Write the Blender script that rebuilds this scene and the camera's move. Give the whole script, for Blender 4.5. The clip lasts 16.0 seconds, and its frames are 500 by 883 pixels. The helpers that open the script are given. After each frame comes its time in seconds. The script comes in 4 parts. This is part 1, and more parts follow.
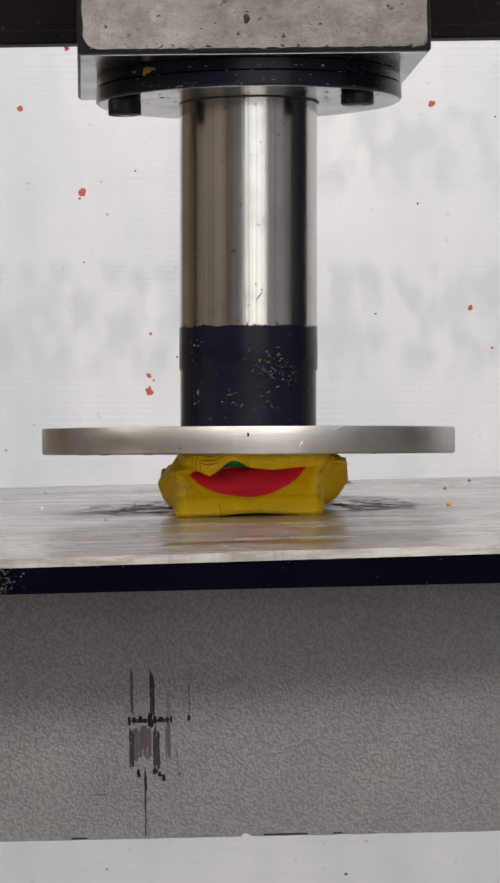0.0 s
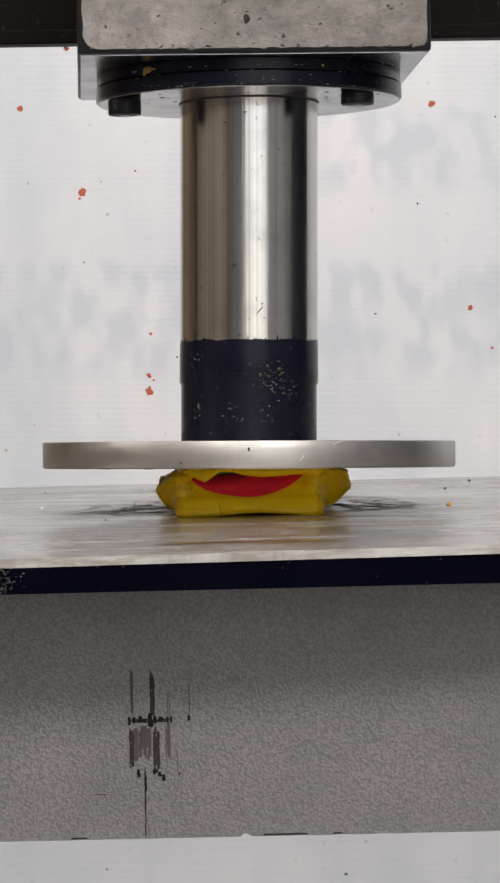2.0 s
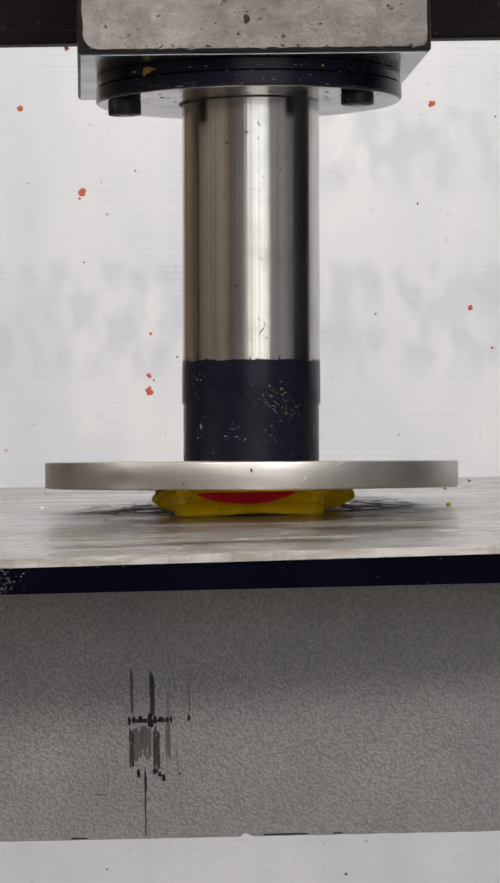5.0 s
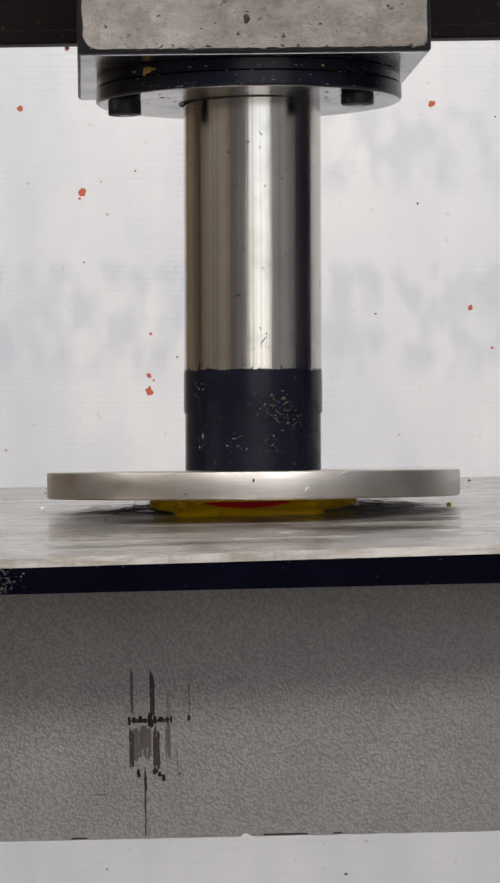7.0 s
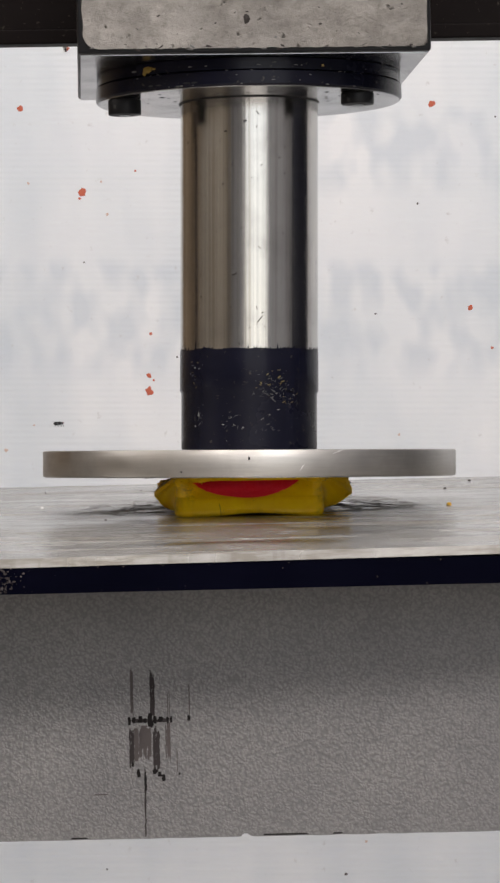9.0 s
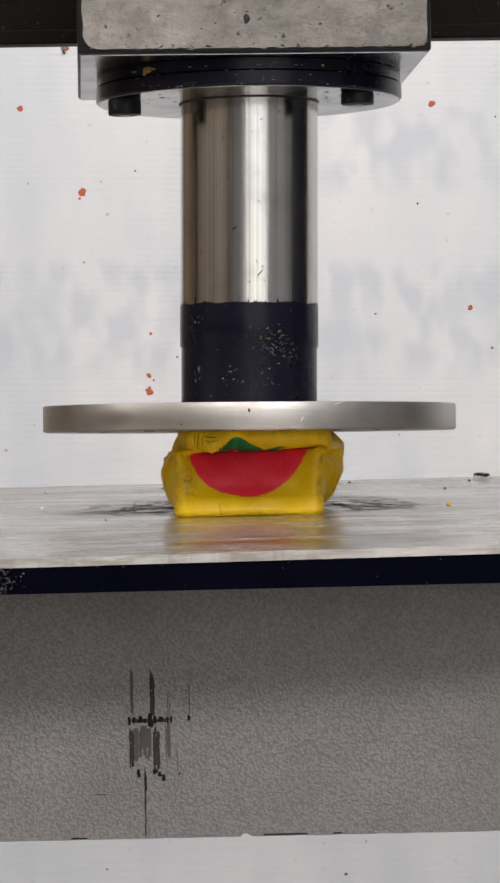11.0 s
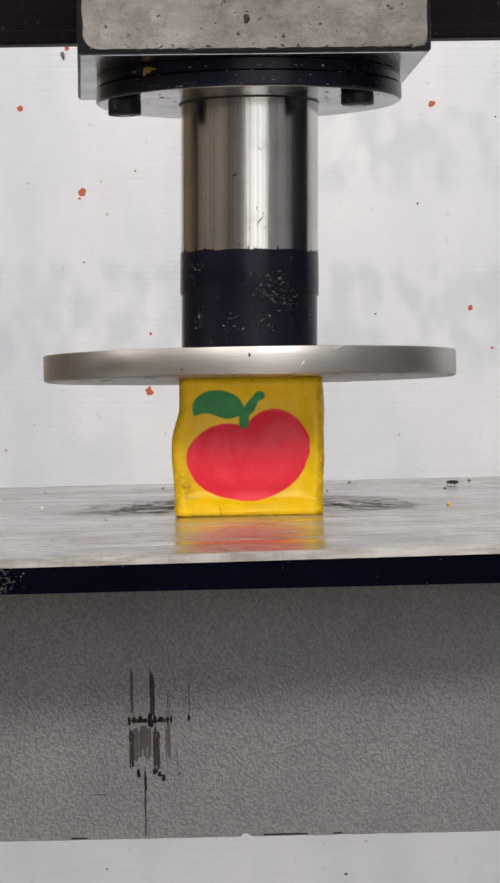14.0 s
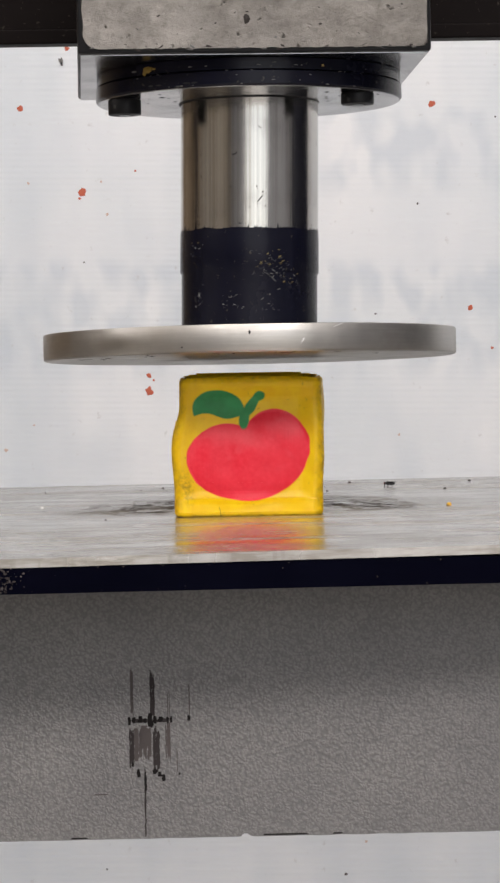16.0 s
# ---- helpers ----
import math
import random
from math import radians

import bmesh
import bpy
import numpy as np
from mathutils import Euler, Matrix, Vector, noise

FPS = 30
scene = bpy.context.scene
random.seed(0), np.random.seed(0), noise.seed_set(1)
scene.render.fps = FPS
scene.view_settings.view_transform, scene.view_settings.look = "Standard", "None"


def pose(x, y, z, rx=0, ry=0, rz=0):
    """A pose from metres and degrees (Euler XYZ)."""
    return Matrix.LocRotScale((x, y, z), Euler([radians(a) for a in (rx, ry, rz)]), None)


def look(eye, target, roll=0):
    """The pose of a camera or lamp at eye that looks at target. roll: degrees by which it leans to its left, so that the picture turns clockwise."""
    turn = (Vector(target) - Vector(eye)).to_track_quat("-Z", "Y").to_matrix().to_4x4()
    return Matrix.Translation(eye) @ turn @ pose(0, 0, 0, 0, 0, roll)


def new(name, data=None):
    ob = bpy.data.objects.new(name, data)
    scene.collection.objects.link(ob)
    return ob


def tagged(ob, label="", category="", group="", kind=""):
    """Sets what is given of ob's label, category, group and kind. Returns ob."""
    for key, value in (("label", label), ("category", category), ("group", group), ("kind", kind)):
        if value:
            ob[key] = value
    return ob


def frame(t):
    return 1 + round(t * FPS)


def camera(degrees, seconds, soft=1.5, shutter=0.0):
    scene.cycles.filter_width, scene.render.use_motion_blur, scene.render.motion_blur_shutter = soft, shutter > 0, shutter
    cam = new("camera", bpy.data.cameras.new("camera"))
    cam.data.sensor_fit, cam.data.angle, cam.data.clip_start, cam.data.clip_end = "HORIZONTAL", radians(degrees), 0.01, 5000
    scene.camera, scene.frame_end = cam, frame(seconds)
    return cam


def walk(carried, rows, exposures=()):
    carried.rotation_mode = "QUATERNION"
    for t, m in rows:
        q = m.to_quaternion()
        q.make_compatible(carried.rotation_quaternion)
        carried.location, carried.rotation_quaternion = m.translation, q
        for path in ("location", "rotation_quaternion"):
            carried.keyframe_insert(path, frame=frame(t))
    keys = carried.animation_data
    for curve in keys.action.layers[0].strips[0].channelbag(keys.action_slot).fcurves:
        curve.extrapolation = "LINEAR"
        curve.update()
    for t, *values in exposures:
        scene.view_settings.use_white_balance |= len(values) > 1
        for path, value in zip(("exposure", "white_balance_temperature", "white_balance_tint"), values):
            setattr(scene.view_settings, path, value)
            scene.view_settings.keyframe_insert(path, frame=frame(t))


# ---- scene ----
# Camera: stands still about 1.17 m before the press, a hand's width above its bed.
EYE = (0.0, -1.168, 0.0198)
cam = camera(8.91, 16.0, soft=2.5)
VIEW = look(EYE, (0.0, 0.0, 0.0198 + 1.168 * math.tan(radians(0.27))))
walk(cam, [(0.0, VIEW), (16.0, VIEW)], [(0.0, 0.0, 6700, 14), (16.0, 0.0, 6700, 14)])

# ---- world and lights ----
world = bpy.data.worlds.new("overcast_sky")
scene.world = world
world.use_nodes = True
wn = world.node_tree.nodes
sky = wn.new("ShaderNodeTexSky")
sky.sky_type = "NISHITA"
sky.sun_disc = False
sky.sun_elevation, sky.sun_rotation = radians(48), radians(20)
world.node_tree.links.new(sky.outputs[0], wn["Background"].inputs[0])
wn["Background"].inputs[1].default_value = 0.10


def area_lamp(name, m, size_x, size_y, watts, colour=(1, 1, 1)):
    data = bpy.data.lights.new(name, "AREA")
    data.shape, data.size, data.size_y = "RECTANGLE", size_x, size_y
    data.energy, data.color = watts, colour
    ob = new(name, data)
    ob.matrix_world = m
    return ob


# daylight from out of view: a doorway read from the shaft's bright strip
area_lamp("doorway_light", look((0.7, -3.22, 0.3), (0.7, 0.0, 0.3)), 2.2, 2.36, 18, (1.0, 0.99, 0.97))
# high front, side and roof lamps added as fill in made-up openings
area_lamp("high_front_fill", look((0.1, -3.22, 1.95), (0.1, 0.0, 0.75)), 3.4, 0.7, 84, (1.0, 0.975, 0.94))
area_lamp("west_fill", look((-1.96, -0.7, 1.2), (0.0, -0.7, 1.2)), 1.0, 1.2, 12, (1.0, 0.95, 0.88))
area_lamp("roof_fill", look((0.0, -1.4, 2.44), (0.0, -1.4, 0.0)), 2.2, 2.0, 55, (1.0, 0.975, 0.94))
area_lamp("daylight_behind_sheet", look((0.5, 1.65, 0.95), (0.5, 0.0, 0.95)), 3.0, 1.3, 22.5, (1.0, 0.975, 0.945))


# ---- materials ----
class Nodes:
    """Short hand for a node material."""

    def __init__(self, name):
        self.mat = bpy.data.materials.new(name)
        self.mat.use_nodes = True
        self.t = self.mat.node_tree
        self.bsdf = self.t.nodes["Principled BSDF"]

    def put(self, socket, value):
        if isinstance(value, bpy.types.NodeSocket):
            self.t.links.new(value, socket)
        else:
            socket.default_value = value

    def math(self, op, a, b=0.0, c=0.0, clamp=False):
        n = self.t.nodes.new("ShaderNodeMath")
        n.operation, n.use_clamp = op, clamp
        for s, v in zip(n.inputs, (a, b, c)):
            self.put(s, v)
        return n.outputs[0]

    def coords(self, scale=(1, 1, 1), kind="Object"):
        c = self.t.nodes.new("ShaderNodeTexCoord")
        m = self.t.nodes.new("ShaderNodeMapping")
        m.inputs["Scale"].default_value = scale
        self.t.links.new(c.outputs[kind], m.inputs["Vector"])
        return m.outputs[0]

    def noise(self, vec, scale, detail=4.0, rough=0.6):
        n = self.t.nodes.new("ShaderNodeTexNoise")
        self.put(n.inputs["Vector"], vec)
        n.inputs["Scale"].default_value = scale
        n.inputs["Detail"].default_value = detail
        n.inputs["Roughness"].default_value = rough
        return n.outputs["Fac"]

    def ramp(self, fac, stops):
        n = self.t.nodes.new("ShaderNodeValToRGB")
        r = n.color_ramp
        while len(r.elements) < len(stops):
            r.elements.new(0.5)
        for e, (p, c) in zip(r.elements, stops):
            e.position = p
            e.color = (*c, 1) if len(c) == 3 else c
        self.put(n.inputs[0], fac)
        return n.outputs[0]

    def grey(self, fac, lo, hi, a=0.0, b=1.0):
        n = self.t.nodes.new("ShaderNodeMapRange")
        n.clamp = True
        for s, v in zip(n.inputs, (fac, lo, hi, a, b)):
            self.put(s, v)
        return n.outputs[0]

    def mix(self, fac, a, b):
        n = self.t.nodes.new("ShaderNodeMix")
        n.data_type = "RGBA"
        self.put(n.inputs[0], fac)
        for s, v in ((n.inputs[6], a), (n.inputs[7], b)):
            self.put(s, (*v, 1) if isinstance(v, tuple) and len(v) == 3 else v)
        return n.outputs[2]

    def bump(self, height, strength, distance=0.001):
        n = self.t.nodes.new("ShaderNodeBump")
        n.inputs["Strength"].default_value = strength
        n.inputs["Distance"].default_value = distance
        self.put(n.inputs["Height"], height)
        self.t.links.new(n.outputs[0], self.bsdf.inputs["Normal"])

    def set(self, **kw):
        for k, v in kw.items():
            k = {"base": "Base Color", "rough": "Roughness", "metal": "Metallic", "spec": "Specular IOR Level",
                 "aniso": "Anisotropic", "coat": "Coat Weight", "sss": "Subsurface Weight", "emit": "Emission Color",
                 "trans": "Transmission Weight", "alpha": "Alpha"}[k]
            if isinstance(v, tuple) and len(v) == 3:
                v = (*v, 1)
            self.put(self.bsdf.inputs[k], v)
        return self.mat


def steel(name, base, rough, streak, grime=0.0, bump=0.05, specks=0.8, dark=0.82, lines=0.0):
    """Metal with fine streaks along the axes that streak leaves unstretched, broader tarnished lines along them, and grime."""
    n = Nodes(name)
    fine = n.noise(n.coords(streak), 1.0, 3)
    wide = n.noise(n.coords(), 45, 5)
    spots = n.noise(n.coords(), 420, 3)
    c = n.mix(n.grey(fine, 0.3, 0.7), tuple(v * dark for v in base), base)
    if lines:
        broad = n.noise(n.coords(tuple(v * 0.3 for v in streak)), 1.0, 4, 0.7)
        c = n.mix(n.grey(broad, 0.50, 0.68, 0, lines), c, (0.16, 0.12, 0.075))
    c = n.mix(n.grey(wide, 0.5, 0.75, 0, grime), c, (0.06, 0.05, 0.045))
    c = n.mix(n.grey(spots, 0.68, 0.72, 0, specks), c, (0.03, 0.028, 0.025))
    n.bump(fine, bump)
    return n.set(base=c, metal=1.0, rough=n.grey(wide, 0.3, 0.75, rough * 0.8, rough * 1.5))


def paint(name, base, rough=0.4, chip=None, bump=0.1, spec=0.5):
    n = Nodes(name)
    wide = n.noise(n.coords(), 30, 5)
    grain = n.noise(n.coords(), 500, 3)
    c = n.mix(n.grey(wide, 0.35, 0.7), base, tuple(min(1, v * 1.4 + 0.0008) for v in base))
    if chip:
        c = n.mix(n.grey(grain, 0.66, 0.69, 0, 0.8), c, chip)
    n.bump(grain, bump, 0.0004)
    return n.set(base=c, rough=n.grey(wide, 0.3, 0.7, rough * 0.8, rough * 1.3), spec=spec)


CHROME = steel("worn_chrome", (0.60, 0.58, 0.55), 0.15, (900, 900, 4), 0.25, lines=0.42)
DISC_STEEL = steel("turned_steel", (0.46, 0.44, 0.41), 0.36, (60, 60, 1300), 0.2, specks=0.0, dark=0.92)
UNDER_STEEL = steel("scuffed_bright_steel", (0.34, 0.34, 0.35), 0.19, (260, 30, 30), 0.45, 0.12, 0.9)


def bed_steel():
    """Bright ground plate, rubbed and scratched mostly along its width, with oily black smudges round the pressing spot."""
    n = Nodes("scratched_bed_steel")
    v = n.coords()
    fine = n.noise(n.coords((14, 380, 1)), 1.0, 4)
    rub = n.noise(n.coords((9, 46, 1)), 1.0, 5)
    swirl = n.noise(n.coords((70, 60, 1)), 1.0, 6, 0.75)
    wide = n.noise(v, 16, 4)
    specks = n.noise(v, 330, 2)
    sep = n.t.nodes.new("ShaderNodeSeparateXYZ")
    n.put(sep.inputs[0], v)
    x, y, _ = sep.outputs
    r = n.math("SQRT", n.math("ADD", n.math("MULTIPLY", x, x), n.math("MULTIPLY", n.math("MULTIPLY", y, y), 0.45)))
    ring = n.math("MULTIPLY", n.grey(r, 0.020, 0.034), n.grey(r, 0.050, 0.080, 1, 0))
    c = n.mix(n.grey(fine, 0.3, 0.7), (0.36, 0.347, 0.33), (0.50, 0.484, 0.464))
    c = n.mix(n.grey(rub, 0.5, 0.72, 0, 0.55), c, (0.30, 0.28, 0.25))
    behind = n.grey(y, -0.024, 0.004)
    strokes = n.noise(n.coords((150, 90, 1)), 1.0, 7, 0.8)
    haze = n.math("MULTIPLY", n.math("MULTIPLY", ring, behind), n.grey(swirl, 0.34, 0.56, 0, 0.75))
    c = n.mix(haze, c, (0.13, 0.105, 0.085))
    stain = n.math("MULTIPLY", n.math("MULTIPLY", ring, behind), n.grey(n.math("ADD", n.math("MULTIPLY", swirl, 0.5), n.math("MULTIPLY", strokes, 0.5)), 0.44, 0.54, 0, 0.9))
    c = n.mix(stain, c, (0.035, 0.030, 0.028))
    arcs = n.t.nodes.new("ShaderNodeTexWave")
    arcs.wave_type, arcs.rings_direction = "RINGS", "Z"
    n.put(arcs.inputs["Vector"], n.coords((9, 9, 1)))
    for socket, value in (("Scale", 6.0), ("Distortion", 9.0), ("Detail", 4.0), ("Detail Scale", 2.5)):
        arcs.inputs[socket].default_value = value
    c = n.mix(n.math("MULTIPLY", n.grey(arcs.outputs["Fac"], 0.78, 0.98), n.grey(wide, 0.44, 0.6, 0, 0.45)), c, (0.24, 0.22, 0.195))
    c = n.mix(n.grey(specks, 0.72, 0.75, 0, 0.7), c, (0.05, 0.045, 0.04))
    c = n.mix(n.grey(n.noise(n.coords((45, 25, 300)), 1.0, 5, 0.7), 0.44, 0.6, 0, 0.75), c, (0.25, 0.225, 0.19))
    n.bump(n.math("ADD", fine, n.math("MULTIPLY", rub, 1.5)), 0.06)
    clean = n.math("SUBTRACT", 1.0, stain)
    film = n.grey(rub, 0.40, 0.66, 0.85, 0.3)
    return n.set(base=c, metal=n.math("MULTIPLY", clean, film), spec=n.math("MULTIPLY", clean, 0.3),
                 rough=n.math("MAXIMUM", n.grey(n.math("ADD", rub, n.math("MULTIPLY", wide, 0.6)), 0.5, 1.0, 0.10, 0.34), stain))


def machined():
    """Grey cast block: rubbed, stained face with small pits, scratches and a few deep dark spots."""
    n = Nodes("worn_machined_block")
    v = n.coords()
    mid = n.noise(v, 75, 5, 0.7)
    wide, fine, pit = n.noise(v, 26, 5), n.noise(v, 260, 6, 0.75), n.noise(v, 240, 2)
    scratch = n.noise(n.coords((40, 40, 500)), 1.0, 4)
    c = n.mix(n.grey(wide, 0.4, 0.6), (0.15, 0.138, 0.124), (0.245, 0.228, 0.206))
    c = n.mix(n.grey(mid, 0.45, 0.65, 0, 0.5), c, (0.10, 0.088, 0.074))
    c = n.mix(n.grey(fine, 0.52, 0.72, 0, 0.55), c, (0.085, 0.077, 0.068))
    c = n.mix(n.grey(scratch, 0.60, 0.68, 0, 0.35), c, (0.34, 0.32, 0.29))
    c = n.mix(n.grey(pit, 0.69, 0.72, 0, 0.9), c, (0.03, 0.026, 0.022))
    n.bump(n.math("ADD", n.math("ADD", mid, n.math("MULTIPLY", fine, 0.8)), n.math("MULTIPLY", n.grey(pit, 0.66, 0.72), -0.8)), 0.55, 0.0010)
    return n.set(base=c, metal=0.3, rough=n.grey(fine, 0.3, 0.7, 0.36, 0.6))


BED_STEEL = bed_steel()
BLOCK_STEEL = machined()
BLACK = paint("black_enamel", (0.0042, 0.0045, 0.0105), 0.24, (0.04, 0.036, 0.032), spec=0.17)
BASE_BLACK = paint("blue_black_enamel", (0.0008, 0.0009, 0.0044), 0.4, spec=0.015)
MATT_BLACK = paint("matt_black_paint", (0.008, 0.008, 0.009), 0.42, (0.05, 0.048, 0.045), spec=0.2)


# ---- mesh helpers ----
def mesh_from(name, bm, material, smooth=False):
    me = bpy.data.meshes.new(name)
    bmesh.ops.recalc_face_normals(bm, faces=bm.faces)
    bm.to_mesh(me)
    bm.free()
    if material:
        me.materials.append(material)
    if smooth:
        me.polygons.foreach_set("use_smooth", [True] * len(me.polygons))
        me.set_sharp_from_angle(angle=radians(35))
    return me


def part(name, bm, material, parent, label="", m=None, smooth=False):
    ob = new(name, mesh_from(name, bm, material, smooth))
    ob.parent = parent
    if m is not None:
        ob.matrix_basis = m
    return tagged(ob, label)


def thing(name, label, category, m=None, group="", kind=""):
    ob = new(name)
    ob.empty_display_size = 0.01
    if m is not None:
        ob.matrix_basis = m
    return tagged(ob, label, category, group, kind)


def solid(name, bm, material, label, category, m=None, group="", kind="", smooth=False):
    ob = new(name, mesh_from(name, bm, material, smooth))
    if m is not None:
        ob.matrix_basis = m
    return tagged(ob, label, category, group, kind)


def box(x0, x1, y0, y1, z0, z1, bevel=0.0, segments=2):
    bm = bmesh.new()
    bmesh.ops.create_cube(bm, size=1)
    for v in bm.verts:
        v.co = Vector((x0 + (v.co.x + 0.5) * (x1 - x0), y0 + (v.co.y + 0.5) * (y1 - y0), z0 + (v.co.z + 0.5) * (z1 - z0)))
    if bevel:
        bmesh.ops.bevel(bm, geom=bm.edges[:], offset=bevel, segments=segments, affect="EDGES", profile=0.5)
    return bm


def lathe(profile, n=96):
    """A solid of revolution about z from (radius, height) pairs."""
    bm = bmesh.new()
    rings = []
    for r, z in profile:
        if r <= 0:
            rings.append([bm.verts.new((0, 0, z))])
        else:
            rings.append([bm.verts.new((r * math.cos(2 * math.pi * i / n), r * math.sin(2 * math.pi * i / n), z)) for i in range(n)])
    for a, b in zip(rings, rings[1:]):
        for i in range(n):
            j = (i + 1) % n
            q = [a[i % len(a)], a[j % len(a)], b[j % len(b)], b[i % len(b)]]
            q = list(dict.fromkeys(q))
            if len(q) > 2:
                bm.faces.new(q)
    return bm


def rounded(r, z0, z1, c):
    """Profile of a plain turned disc with edges eased by c."""
    return [(0, z0), (r - c, z0), (r - 0.3 * c, z0 + 0.3 * c), (r, z0 + c), (r, z1 - c), (r - 0.3 * c, z1 - 0.3 * c), (r - c, z1), (0, z1)]


def chip_mesh(w, h, seed):
    bm = bmesh.new()
    ring = []
    for i in range(9):
        a = 2 * math.pi * i / 9
        k = 1 + 0.5 * noise.noise(Vector((math.cos(a) * 1.5, math.sin(a) * 1.5, seed * 3.7)))
        ring.append(bm.verts.new((w * k * math.cos(a), h * k * math.sin(a), 0)))
    top = bm.verts.new((0, 0, min(w, h) * 0.35))
    for i in range(9):
        bm.faces.new((ring[i], ring[(i + 1) % 9], top))
    return bm


def ease(x, a, b):
    x = min(1.0, max(0.0, (x - a) / (b - a)))
    return x * x * (3 - 2 * x)


# ---- structure ----
BED = pose(0, 0, 0, 2.5, -1.3, 0)   # the bed leans a little towards the camera


def sheet_material():
    """White twin-wall plastic with dirt and dim shapes behind it; part of the daylight comes through."""
    n = Nodes("white_plastic_sheet")
    soft = n.noise(n.coords((1, 1, 0.6)), 9, 3, 0.5)
    tall = n.noise(n.coords((14, 1, 5)), 1.6, 2, 0.5)
    dirt = n.noise(n.coords(), 160, 4)
    c = n.mix(n.grey(soft, 0.38, 0.66, 0, 0.8), (0.81, 0.805, 0.79), (0.67, 0.70, 0.71))
    sep = n.t.nodes.new("ShaderNodeSeparateXYZ")
    n.put(sep.inputs[0], n.coords())
    z = sep.outputs[2]
    band = n.math("ADD", n.math("MULTIPLY", n.grey(z, 0.065, 0.085), n.grey(z, 0.14, 0.15, 1, 0)),
                  n.math("MULTIPLY", n.math("MULTIPLY", n.grey(z, 0.185, 0.20), n.grey(z, 0.24, 0.25, 1, 0)), n.grey(sep.outputs[0], 0.03, 0.06)), clamp=True)
    shapes = n.noise(n.coords((60, 1, 34)), 1.0, 1, 0.4)
    c = n.mix(n.math("MULTIPLY", band, n.grey(shapes, 0.42, 0.62, 0, 0.6)), c, (0.56, 0.60, 0.63))
    c = n.mix(n.grey(tall, 0.46, 0.70, 0, 0.45), c, (0.58, 0.62, 0.645))
    c = n.mix(n.grey(dirt, 0.64, 0.74, 0, 0.35), c, (0.42, 0.38, 0.34))
    n.set(base=c, rough=0.45, spec=0.3)
    tr = n.t.nodes.new("ShaderNodeBsdfTranslucent")
    n.t.links.new(c, tr.inputs[0])
    mx = n.t.nodes.new("ShaderNodeMixShader")
    mx.inputs[0].default_value = 0.5
    out = n.t.nodes["Material Output"]
    n.t.links.new(n.bsdf.outputs[0], mx.inputs[1])
    n.t.links.new(tr.outputs[0], mx.inputs[2])
    n.t.links.new(mx.outputs[0], out.inputs[0])
    return n.mat


SHEET = sheet_material()
# Tones of the unseen walls are picked for their bands in the shaft.
PLASTER = paint("warm_grey_plaster", (0.20, 0.175, 0.14), 0.8)
DARK_WALL = paint("dark_reflected_wall", (0.012, 0.013, 0.022), 0.7, spec=0.2)
BROWN_WALL = paint("brown_reflected_wall", (0.17, 0.128, 0.085), 0.7)
COOL_PLASTER = paint("blue_grey_plaster", (0.20, 0.205, 0.22), 0.8)
CEILING = paint("ceiling_white", (0.6, 0.6, 0.6), 0.8)
CONCRETE = paint("workshop_concrete", (0.22, 0.21, 0.20), 0.8)


def ribbed_sheet(x0, x1, z0, z1, y, pitch, depth):
    """Twin-wall sheet: one skin with shallow level ribs, and a plain back."""
    bm = bmesh.new()
    rows = []
    z = z0
    while z < z1:
        rows += [(z + pitch * k / 6, depth * math.cos(2 * math.pi * k / 6)) for k in range(6)]
        z += pitch
    pts = [(bm.verts.new((x0, y + d, zz)), bm.verts.new((x1, y + d, zz))) for zz, d in rows]
    for (a, b), (c, d) in zip(pts, pts[1:]):
        bm.faces.new((a, b, d, c))
    return bm


def wall_with_opening(name, width, height, thick, opening, material, label, m, upper=None):
    """An upright wall in its own xz plane, from x=0 and z=0, with an opening (x0, x1, z0, z1), and perhaps an upper one, right through it."""
    x0, x1, z0, z1 = opening
    bm = bmesh.new()
    bands = [(0, x0, 0, height), (x1, width, 0, height), (x0, x1, 0, z0), (x0, x1, z1, height)]
    if upper:
        u0, u1, w0, w1 = upper
        bands = [(0, x0, 0, w0), (x1, width, 0, w0), (x0, x1, 0, z0), (x0, x1, z1, w0), (0, u0, w0, w1), (u1, width, w0, w1), (0, width, w1, height)]
    for a, b, c, d in bands:
        piece = box(a, b, 0, thick, c, d)
        me = bpy.data.meshes.new("piece")
        piece.to_mesh(me)
        piece.free()
        bm.from_mesh(me)
        bpy.data.meshes.remove(me)
    return solid(name, bm, material, label, "wall", m, kind="structure")


